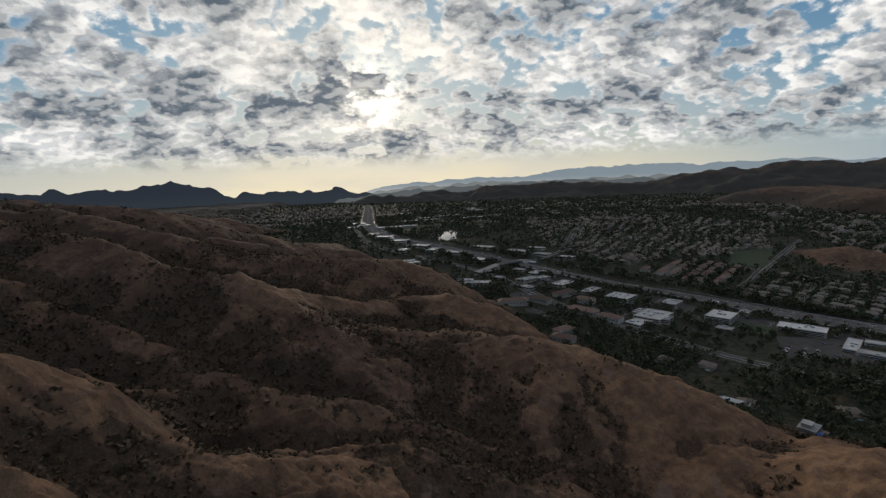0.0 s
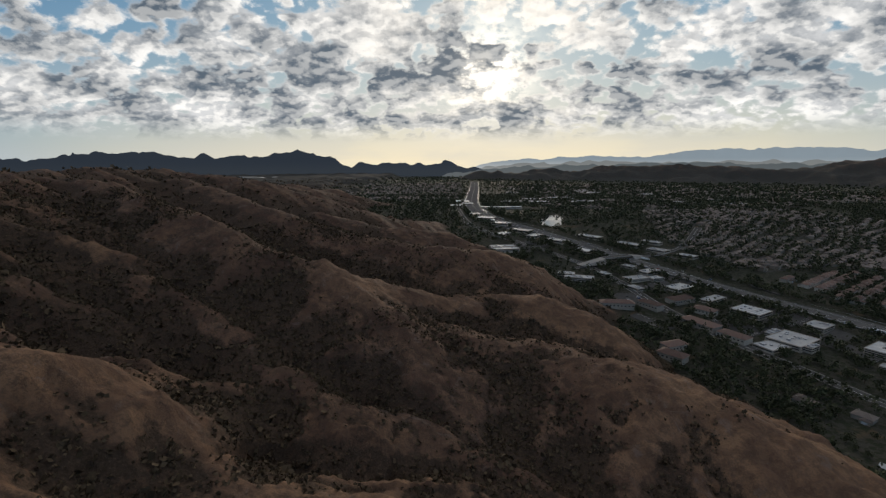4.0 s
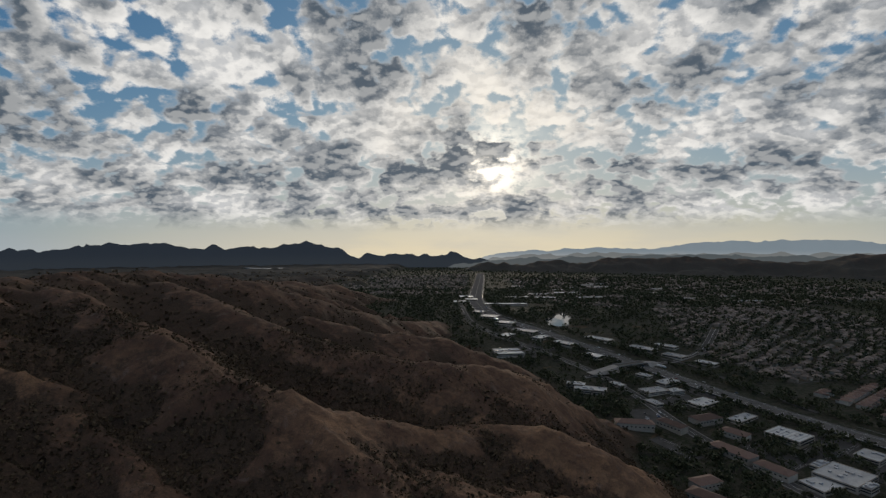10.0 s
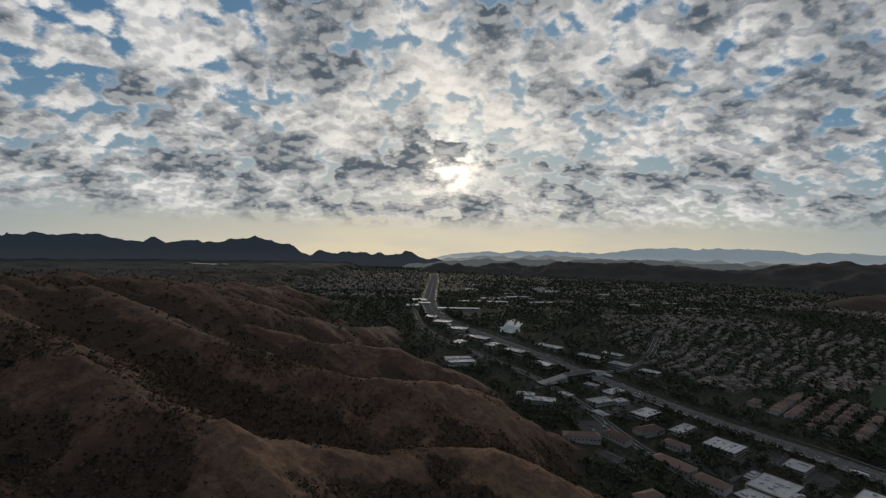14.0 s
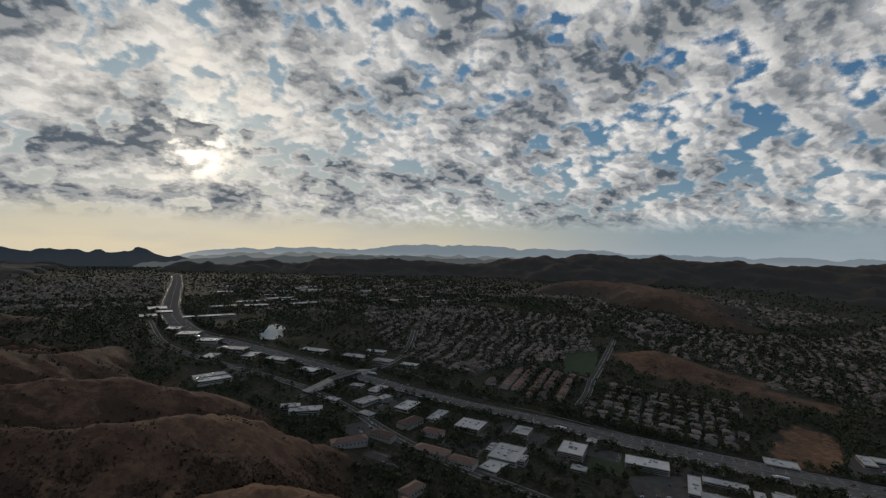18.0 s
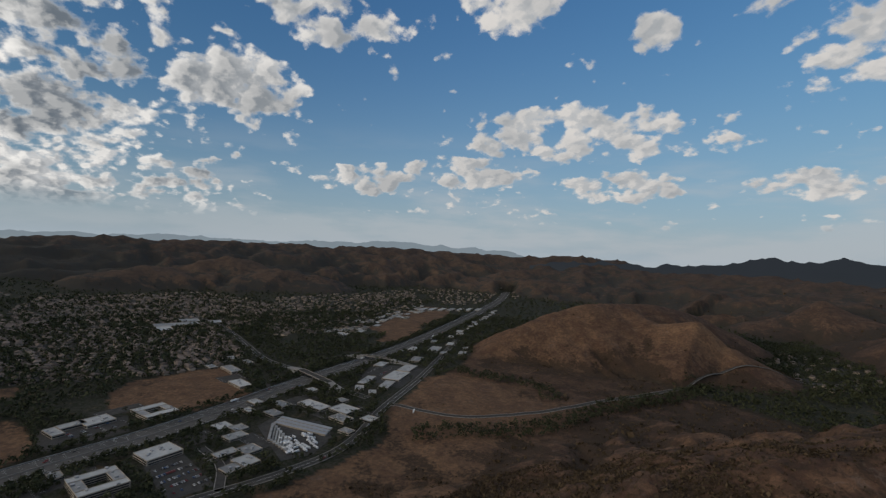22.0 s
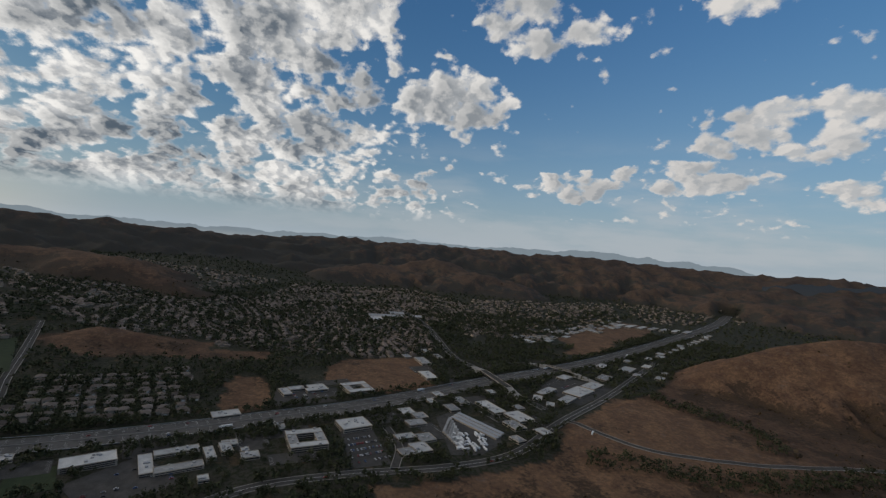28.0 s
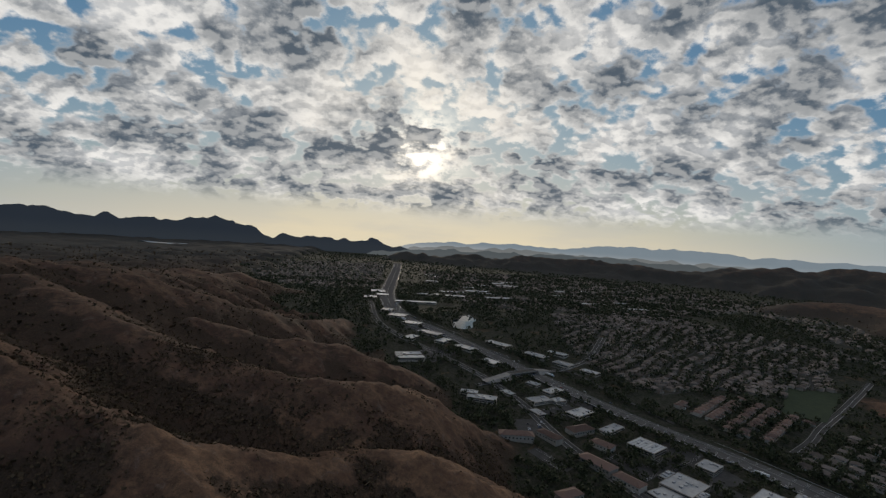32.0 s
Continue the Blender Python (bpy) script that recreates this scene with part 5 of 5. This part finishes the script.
# all the further houses
DISTRICTS = [
    ([(474, 935), (560, 1330), (963, 1352), (1248, 1035), (985, 815), (900, 740), (720, 790), (560, 760)], 35, 19, 17, 11, 60, 0.9),
    ([(1130, 330), (1130, 560), (1130, 760), (1300, 1000), (1700, 820), (1900, 600), (2600, 600), (2800, 0), (2300, -300), (1480, -50), (1230, -60), (1130, 40)], 20, 20, 19, 12, 90, 0.85),
    ([(330, 1350), (300, 2700), (1500, 2900), (1900, 1800), (1000, 1370)], 5, 22, 22, 14, 100, 0.75),
    ([(-250, 1650), (-900, 2700), (90, 3200), (60, 1700)], -10, 24, 24, 14, 90, 0.7),
    ([(1500, -130), (2500, -330), (2900, -1300), (2150, -1000), (1450, -380)], -40, 26, 26, 14, 90, 0.6),
    ([(722, -906), (812, -1600), (322, -2016), (230, -1492), (570, -1180)], -70, 34, 34, 14, 90, 0.55),
    ([(1150, 1000), (1300, 1100), (1600, 2000), (2400, 1800), (2500, 700), (1950, 750)], 60, 24, 24, 14, 90, 0.6),
    ([(2050, -1100), (2900, -1300), (3000, -2100), (2500, -2200)], -40, 30, 26, 14, 60, 0.6),
]
hx, hy, hr, hs = [], [], [], []
for i, (poly, rz, al, ac, st, bend, keep) in enumerate(DISTRICTS):
    x, y, f = lattice(poly, rz, al, ac, st, bend, keep, 30 + i)
    ok = free_of(x, y, 12, 55)
    hx.append(x[ok]), hy.append(y[ok]), hr.append(np.radians(rz) + np.where(f[ok] < 0, np.pi, 0) + RNG.normal(0, 0.12, ok.sum()))
hx, hy, hr = np.concatenate(hx), np.concatenate(hy), np.concatenate(hr)


def far_houses(name, x, y, rot, label):
    n = len(x)
    w, d, h = RNG.uniform(11, 16, n), RNG.uniform(9, 12, n), RNG.uniform(3.6, 5.8, n)
    z = flat_z(x, y)
    c, s = np.cos(rot), np.sin(rot)
    sx, sy = np.array([-1, 1, 1, -1.0]), np.array([-1, -1, 1, 1.0])
    verts, faces, mats = [], [], []
    base = 0
    for ox, oy, fw_, fd, fh in ((0, 0, 1, 1, 1), (0.2, -0.55, 0.55, 0.55, 0.75)):
        W, D, Hh = w * fw_, d * fd, h * fh
        rings = []
        for k, (grow, zz) in enumerate(((0.0, -1.0), (0.0, Hh), (0.7, Hh), (None, Hh + np.minimum(W, D) * 0.26))):
            if grow is None:
                ins = np.minimum(W, D) / 2 - 0.25
                hw, hd = W / 2 - ins, D / 2 - ins
            else:
                hw, hd = W / 2 + grow, D / 2 + grow
            px = sx[None] * hw[:, None] + (ox * w)[:, None]
            py = sy[None] * hd[:, None] + (oy * d)[:, None]
            X = x[:, None] + c[:, None] * px - s[:, None] * py
            Y = y[:, None] + s[:, None] * px + c[:, None] * py
            Z = np.broadcast_to((z + zz)[:, None], X.shape)
            rings.append(np.stack([X, Y, Z], -1))
        v = np.stack(rings, 1).reshape(n, 16, 3)
        q = [(0, 1, 5, 4), (1, 2, 6, 5), (2, 3, 7, 6), (3, 0, 4, 7), (8, 9, 13, 12), (9, 10, 14, 13), (10, 11, 15, 14), (11, 8, 12, 15), (12, 13, 14, 15), (11, 10, 9, 8)]
        f = np.array(q)[None] + (np.arange(n) * 16)[:, None, None] + base
        verts.append(v.reshape(-1, 3)), faces.append(f.reshape(-1, 4)), mats.append(np.tile([0] * 4 + [1] * 6, n))
        base += n * 16
    ob = mesh_object(name, np.concatenate(verts), np.concatenate(faces), [MAT["far_wall"], MAT["roofs"]], np.concatenate(mats))
    return tagged(ob, label, "houses", kind="stuff")


MAT["far_wall"] = material("far_stucco", speckled((0.22, 0.18, 0.14), (0.34, 0.28, 0.22), 0.1, 0.5, per_island=True), 0.9)
far_houses("suburb_houses", hx, hy, hr, "many small stucco houses with brown roofs in curving rows")

# streets of the suburbs: short strips in front of every other row
sv, sf = [], []
for i, (poly, rz, al, ac, st, bend, keep) in enumerate(DISTRICTS):
    p = np.array(poly, float)
    c0 = p.mean(0)
    R = np.abs(p - c0).max() * 1.5
    ca, sa = math.cos(radians(rz)), math.sin(radians(rz))
    q = -R - st / 2 - ac * 0.0
    while q < R:
        u = np.arange(-R, R, 16.0)
        vv = np.full(u.shape, q - ac / 2 + 2)
        e = []
        for o in (-4.0, 4.0):
            x, y = c0[0] + ca * u - sa * (vv + o), c0[1] + sa * u + ca * (vv + o)
            x = x + bend * fbm(x / 260, y / 260, 2, 101 + i)
            y = y + bend * fbm(x / 260, y / 260, 2, 111 + i)
            e.append((x, y))
        ok = inside(e[0][0], e[0][1], poly) & free_of(e[0][0], e[0][1], 6, 50)
        z = flat_z(*e[0]) + 0.35
        for k in np.nonzero(ok[:-1] & ok[1:])[0]:
            b = len(sv)
            sv += [(e[0][0][k], e[0][1][k], z[k]), (e[1][0][k], e[1][1][k], z[k]), (e[1][0][k + 1], e[1][1][k + 1], z[k + 1]), (e[0][0][k + 1], e[0][1][k + 1], z[k + 1])]
            sf.append((b, b + 1, b + 2, b + 3))
        q += ac * 2 + st
tagged(mesh_object("suburb_streets", sv, sf, [MAT["asphalt"]]), "grey residential streets between the houses", "street", kind="structure")

# ---------------------------------------------------------------- trees and brush


def leaf_cloud(x, y, z, size, tall, leaves, leaf, seed):
    """Leaf cards scattered through uneven crowns, one set for each place: vertices and quads."""
    g = np.random.default_rng(seed)
    n = len(x)
    N = n * leaves
    d = g.normal(size=(N, 3))
    d /= np.linalg.norm(d, axis=1)[:, None]
    rad = g.random(N) ** 0.45
    lump = np.repeat(g.uniform(0.7, 1.25, (n, 1)), leaves, 0)[:, 0] * (1 + 0.35 * np.sin(d[:, 0] * 5 + np.repeat(g.random(n) * 6, leaves)))
    o = d * (rad * lump)[:, None]
    s, t = np.repeat(size, leaves), np.repeat(tall, leaves)
    cx = np.repeat(x, leaves) + o[:, 0] * s * 0.5
    cy = np.repeat(y, leaves) + o[:, 1] * s * 0.5
    cz = np.repeat(z, leaves) + t * 0.62 + o[:, 2] * t * 0.36
    a = g.normal(size=(N, 3))
    a /= np.linalg.norm(a, axis=1)[:, None]
    b = np.cross(a, g.normal(size=(N, 3)))
    b /= np.linalg.norm(b, axis=1)[:, None]
    r = (leaf * g.uniform(0.6, 1.3, N) * s / np.mean(size))[:, None]
    c = np.stack([cx, cy, cz], -1)
    v = np.stack([c - a * r * 0.5, c + b * r * 0.45, c + a * r * 0.6, c - b * r * 0.5], 1).reshape(-1, 3)
    return v, np.arange(N * 4).reshape(-1, 4)


def scatter(n, r0, r1, a0, a1, seed):
    g = np.random.default_rng(seed)
    r = np.sqrt(g.uniform(r0**2, r1**2, n))
    a = np.radians(g.uniform(a0, a1, n))
    return r * np.sin(a), r * np.cos(a)


def off_houses(x, y, gap):
    """Keep clear of house places."""
    keep = np.ones(x.shape, bool)
    ax, ay = np.concatenate([hx, [h[0] for h in HOUSES]]), np.concatenate([hy, [h[1] for h in HOUSES]])
    cell = {}
    for px, py in zip(ax, ay):
        cell.setdefault((int(px // 20), int(py // 20)), []).append((px, py))
    for i in range(len(x)):
        kx, ky = int(x[i] // 20), int(y[i] // 20)
        for ix in (kx - 1, kx, kx + 1):
            for iy in (ky - 1, ky, ky + 1):
                for px, py in cell.get((ix, iy), ()):
                    if abs(px - x[i]) < gap and abs(py - y[i]) < gap:
                        keep[i] = False
    return keep


def tree_mass(name, n, r0, r1, leaves, leaf, seed, size, label, a0=-25, a1=205, groves=0.0):
    x, y = scatter(n, r0, r1, a0, a1, seed)
    dens = fbm(x / 130, y / 130, 3, 51)
    ok = dens > groves
    x, y = x[ok], y[ok]
    ok = free_of(x, y, 7.5, 31, 0.55)
    x, y = x[ok], y[ok]
    ok = off_houses(x, y, 5.5)
    x, y = x[ok], y[ok]
    g = np.random.default_rng(seed + 1)
    s = g.uniform(0.6, 1.4, len(x)) * size
    t = s * g.uniform(0.8, 1.35, len(x))
    v, f = leaf_cloud(x, y, flat_z(x, y), s, t, leaves, leaf, seed + 2)
    ob = mesh_object(name, v, f, [MAT["leaves"]])
    return tagged(ob, label, "trees", kind="stuff")


tree_mass("valley_trees", 20000, 200, 1000, 30, 2.3, 61, 9.0, "dark green street and garden trees among roofs", groves=-0.22)
tree_mass("suburb_trees", 62000, 1000, 2000, 9, 3.4, 62, 9.0, "dark green garden trees between the houses", groves=-0.25)
tree_mass("far_trees", 34000, 2000, 4300, 5, 6.0, 63, 11.0, "far dark trees across the valley floor", a0=-15, groves=-0.3)

# belts of trees beside the freeway and along the canyon stream
def belt(name, line, offs, step, size, seed, label):
    g = np.random.default_rng(seed)
    L = smooth_path(line, step)
    d = np.gradient(L, axis=0)
    d /= np.linalg.norm(d, axis=1)[:, None]
    nrm = np.stack([d[:, 1], -d[:, 0]], -1)
    xs, ys = [], []
    for o in offs:
        q = L + nrm * o + g.normal(0, 2.5, L.shape)
        k = g.random(len(q)) < 0.82
        xs.append(q[k, 0]), ys.append(q[k, 1])
    x, y = np.concatenate(xs), np.concatenate(ys)
    ok = free_of(x, y, 7, 30, 1.0, lots=False)
    x, y = x[ok], y[ok]
    s = g.uniform(0.6, 1.4, len(x)) * size
    v, f = leaf_cloud(x, y, flat_z(x, y), s, s * g.uniform(0.8, 1.3, len(x)), 34, 2.0, seed + 1)
    tagged(mesh_object(name, v, f, [MAT["leaves"]]), label, "trees", kind="stuff")


FW_NEAR = [p for p in FREEWAY if -1000 <= p[1] <= 1530]
belt("freeway_trees", FW_NEAR, (-46, -38, -33, 33, 39), 9, 7.5, 71, "belt of dark trees along both sides of the freeway")
belt("stream_trees", [(640, -240), (610, -330), (580, -440), (600, -560), (610, -700), (600, -830), (640, -960)], (-26, -18, -9, 0, 9, 17), 8, 10, 73, "dense dark oaks along a dry stream bed")
belt("canyon_trees", [(690, -560), (760, -600), (840, -560), (900, -520), (960, -500)], (-18, -9, 0, 9, 18), 9, 10, 75, "dense dark trees at the foot of the bare hill")


def grove(name, poly, n, leaves, leaf, size, seed, label, steep=0.5):
    """Trees all over a stretch of floor, thinned by an uneven pattern."""
    g = np.random.default_rng(seed)
    p = np.array(poly, float)
    x, y = g.uniform(p[:, 0].min(), p[:, 0].max(), n), g.uniform(p[:, 1].min(), p[:, 1].max(), n)
    z, hill = sample(x, y, "z", "hill")
    ok = inside(x, y, poly) & (hill < steep) & (fbm(x / 110, y / 110, 4, seed) > -0.05)
    x, y, z = x[ok], y[ok], z[ok]
    ok = off_houses(x, y, 6) & free_of(x, y, 7, 31, 1.0, lots=False)
    x, y, z = x[ok], y[ok], z[ok]
    s = g.uniform(0.6, 1.4, len(x)) * size
    v, f = leaf_cloud(x, y, z, s, s * g.uniform(0.8, 1.2, len(x)), leaves, leaf, seed + 1)
    tagged(mesh_object(name, v, f, [MAT["leaves"]]), label, "trees", kind="stuff")


grove("canyon_village_trees", [(1053, -1981), (1000, -1500), (899, -1208), (749, -943), (640, -1000), (449, -1150), (276, -1473), (382, -1928)], 4600, 10, 3.6, 10, 77, "dark trees round houses on the canyon floor", 0.75)
grove("hill_foot_trees", [(275, 150), (262, 330), (330, 430), (430, 320), (500, 230), (490, 110), (390, 50), (310, 90)], 900, 26, 2.0, 8.5, 93, "dense dark trees round the houses at the foot of the spur", 0.8)
grove("tract_trees", TRACT, 2600, 22, 2.0, 7.5, 85, "leafy garden trees between rows of tract houses", 0.6)
grove("condo_trees", CONDO, 900, 20, 1.8, 6, 87, "small trees between rows of terraced houses", 0.6)
grove("hillside_suburb_trees", [(1130, 330), (1300, 1000), (1700, 820), (2600, 600), (2800, 0), (2300, -300), (1480, -50), (1130, 40)], 10000, 6, 4.6, 10, 89, "dark trees over the eastern suburb", 0.8)
grove("north_suburb_trees", [(330, 1350), (300, 2700), (1500, 2900), (1900, 1800), (1000, 1370)], 15000, 5, 5.5, 11, 91, "dark trees over the northern suburb", 0.8)
grove("wooded_slope_trees", [(1500, 200), (1760, 150), (2100, -500), (2400, -1000), (2250, -1100), (1900, -800), (1620, -380)], 3800, 8, 5.0, 12, 79, "dark woods between the business park and the hills", 0.8)


def tree_meshes(kind, seed):
    """A tapered trunk with limbs, and a crown of leaf cards."""
    g = np.random.default_rng(seed)
    bm = bmesh.new()
    h = 6.0
    bmesh.ops.create_cone(bm, cap_ends=True, segments=7, radius1=0.32, radius2=0.16, depth=h * 0.6, matrix=Matrix.Translation((0, 0, h * 0.28)))
    for i in range(5):
        a, e = i * 1.26 + g.uniform(-0.3, 0.3), radians(g.uniform(30, 60))
        m = Matrix.Translation((0, 0, h * 0.5)) @ Matrix.Rotation(a, 4, "Z") @ Matrix.Rotation(e, 4, "Y") @ Matrix.Translation((0, 0, h * 0.2))
        bmesh.ops.create_cone(bm, cap_ends=False, segments=5, radius1=0.13, radius2=0.04, depth=h * 0.4, matrix=m)
    tr = bpy.data.meshes.new("trunk")
    bm.to_mesh(tr)
    bm.free()
    tr.materials.append(MAT["bark"])
    blobs = g.normal(0, 1.0, (6, 3)) * (1.5, 1.5, 0.8)
    v, f = leaf_cloud(blobs[:, 0], blobs[:, 1], blobs[:, 2] + 0.8, np.full(6, 5.0), np.full(6, 7.0 if kind else 9.0), 42, 1.0, seed + 9)
    ob = mesh_object("crown", v, f, [MAT["leaves"]])
    me = ob.data
    bpy.data.objects.remove(ob)
    return tr, me


KINDS = [tree_meshes(i % 2, 90 + i) for i in range(5)]
x, y = scatter(2600, 260, 820, 15, 130, 95)
ok = free_of(x, y, 8.5, 33, 0.3)
x, y = x[ok], y[ok]
ok = off_houses(x, y, 8)
x, y = x[ok][:280], y[ok][:280]
z = flat_z(x, y)
g = np.random.default_rng(96)
for i in range(len(x)):
    tr, cr = KINDS[i % 5]
    t = thing("tree", x[i], y[i], float(z[i]) - 0.2, g.uniform(0, 360), ("broad dark green oak on the valley floor", "tall dark green tree beside the offices", "rounded leafy tree by the road", "dense green tree near parked cars", "spreading dark tree between buildings")[i % 5], "tree", "valley trees")
    k = float(g.uniform(0.7, 1.3))
    t.scale = (k, k, k * float(g.uniform(0.9, 1.2)))
    part("trunk", tr, t)
    part("crown", cr, t)

# chaparral on the hills
def brush(name, n, r0, r1, leaves, leaf, size, seed, thresh):
    x, y = scatter(n, r0, r1, -70, 206, seed)
    z, hill, gully, dry = sample(x, y, "z", "hill", "gully", "dry")
    clump = fbm(x / 60, y / 60, 4, 61) * 0.8 + (gully - 0.5) * 0.9 - 0.75 * dry + np.random.default_rng(seed).normal(0, 0.22, len(x))
    ok = (hill > 0.5) & (clump > thresh) & free_of(x, y, 7, 40, 1.0, lots=False)
    x, y, z = x[ok], y[ok], z[ok]
    g = np.random.default_rng(seed + 1)
    s = g.gamma(3.0, 0.33, len(x)) * size
    v, f = leaf_cloud(x, y, z - 0.2 * s, s, s * 0.9, leaves, leaf, seed + 2)
    tagged(mesh_object(name, v, f, [MAT["brush"]]), "dark low chaparral bushes scattered over dry slopes", "bushes", kind="stuff")


brush("near_brush", 230000, 60, 560, 4, 1.0, 1.7, 81, -0.30)
brush("slope_brush", 110000, 560, 1500, 4, 1.7, 2.8, 82, -0.10)
brush("far_brush", 36000, 1400, 3000, 4, 3.0, 5.0, 83, 0.05)

# ---------------------------------------------------------------- the distance


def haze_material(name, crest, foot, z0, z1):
    """Air-blue distance, haze painted as glow: plain at the crest, paling towards the foot."""
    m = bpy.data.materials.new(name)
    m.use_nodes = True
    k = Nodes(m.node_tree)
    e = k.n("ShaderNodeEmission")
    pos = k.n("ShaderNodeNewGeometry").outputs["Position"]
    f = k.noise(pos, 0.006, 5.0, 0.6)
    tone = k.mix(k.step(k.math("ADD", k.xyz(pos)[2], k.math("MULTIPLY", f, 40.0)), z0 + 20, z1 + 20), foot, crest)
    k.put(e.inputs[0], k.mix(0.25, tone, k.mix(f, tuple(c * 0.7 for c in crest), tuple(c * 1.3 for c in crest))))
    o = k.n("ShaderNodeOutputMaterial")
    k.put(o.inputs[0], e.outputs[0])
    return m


def range_backdrop(name, pts, mat, seed, rough):
    """A far mountain range: a thick ridge whose crest is uneven."""
    L = smooth_path(pts, 25)
    n = len(L)
    s = np.arange(n) * 25.0
    top = L[:, 2] + rough * fbm(s / 260, np.full(n, seed * 3.3), 5, seed, ridged=True) - rough * 0.4
    d = np.gradient(L[:, :2], axis=0)
    d /= np.linalg.norm(d, axis=1)[:, None]
    nrm = np.stack([d[:, 1], -d[:, 0]], -1)
    v = np.stack([np.column_stack([L[:, :2] - nrm * 60, np.full(n, -20.0)]), np.column_stack([L[:, :2], top]), np.column_stack([L[:, :2] + nrm * 60, np.full(n, -20.0)])], 1).reshape(-1, 3)
    f = [(i * 3 + k, i * 3 + k + 1, i * 3 + k + 4, i * 3 + k + 3) for i in range(n - 1) for k in (0, 1)]
    tagged(mesh_object(name, v, f, [mat], smooth=True), "hazy blue mountain range on the far horizon", "mountains", kind="structure")


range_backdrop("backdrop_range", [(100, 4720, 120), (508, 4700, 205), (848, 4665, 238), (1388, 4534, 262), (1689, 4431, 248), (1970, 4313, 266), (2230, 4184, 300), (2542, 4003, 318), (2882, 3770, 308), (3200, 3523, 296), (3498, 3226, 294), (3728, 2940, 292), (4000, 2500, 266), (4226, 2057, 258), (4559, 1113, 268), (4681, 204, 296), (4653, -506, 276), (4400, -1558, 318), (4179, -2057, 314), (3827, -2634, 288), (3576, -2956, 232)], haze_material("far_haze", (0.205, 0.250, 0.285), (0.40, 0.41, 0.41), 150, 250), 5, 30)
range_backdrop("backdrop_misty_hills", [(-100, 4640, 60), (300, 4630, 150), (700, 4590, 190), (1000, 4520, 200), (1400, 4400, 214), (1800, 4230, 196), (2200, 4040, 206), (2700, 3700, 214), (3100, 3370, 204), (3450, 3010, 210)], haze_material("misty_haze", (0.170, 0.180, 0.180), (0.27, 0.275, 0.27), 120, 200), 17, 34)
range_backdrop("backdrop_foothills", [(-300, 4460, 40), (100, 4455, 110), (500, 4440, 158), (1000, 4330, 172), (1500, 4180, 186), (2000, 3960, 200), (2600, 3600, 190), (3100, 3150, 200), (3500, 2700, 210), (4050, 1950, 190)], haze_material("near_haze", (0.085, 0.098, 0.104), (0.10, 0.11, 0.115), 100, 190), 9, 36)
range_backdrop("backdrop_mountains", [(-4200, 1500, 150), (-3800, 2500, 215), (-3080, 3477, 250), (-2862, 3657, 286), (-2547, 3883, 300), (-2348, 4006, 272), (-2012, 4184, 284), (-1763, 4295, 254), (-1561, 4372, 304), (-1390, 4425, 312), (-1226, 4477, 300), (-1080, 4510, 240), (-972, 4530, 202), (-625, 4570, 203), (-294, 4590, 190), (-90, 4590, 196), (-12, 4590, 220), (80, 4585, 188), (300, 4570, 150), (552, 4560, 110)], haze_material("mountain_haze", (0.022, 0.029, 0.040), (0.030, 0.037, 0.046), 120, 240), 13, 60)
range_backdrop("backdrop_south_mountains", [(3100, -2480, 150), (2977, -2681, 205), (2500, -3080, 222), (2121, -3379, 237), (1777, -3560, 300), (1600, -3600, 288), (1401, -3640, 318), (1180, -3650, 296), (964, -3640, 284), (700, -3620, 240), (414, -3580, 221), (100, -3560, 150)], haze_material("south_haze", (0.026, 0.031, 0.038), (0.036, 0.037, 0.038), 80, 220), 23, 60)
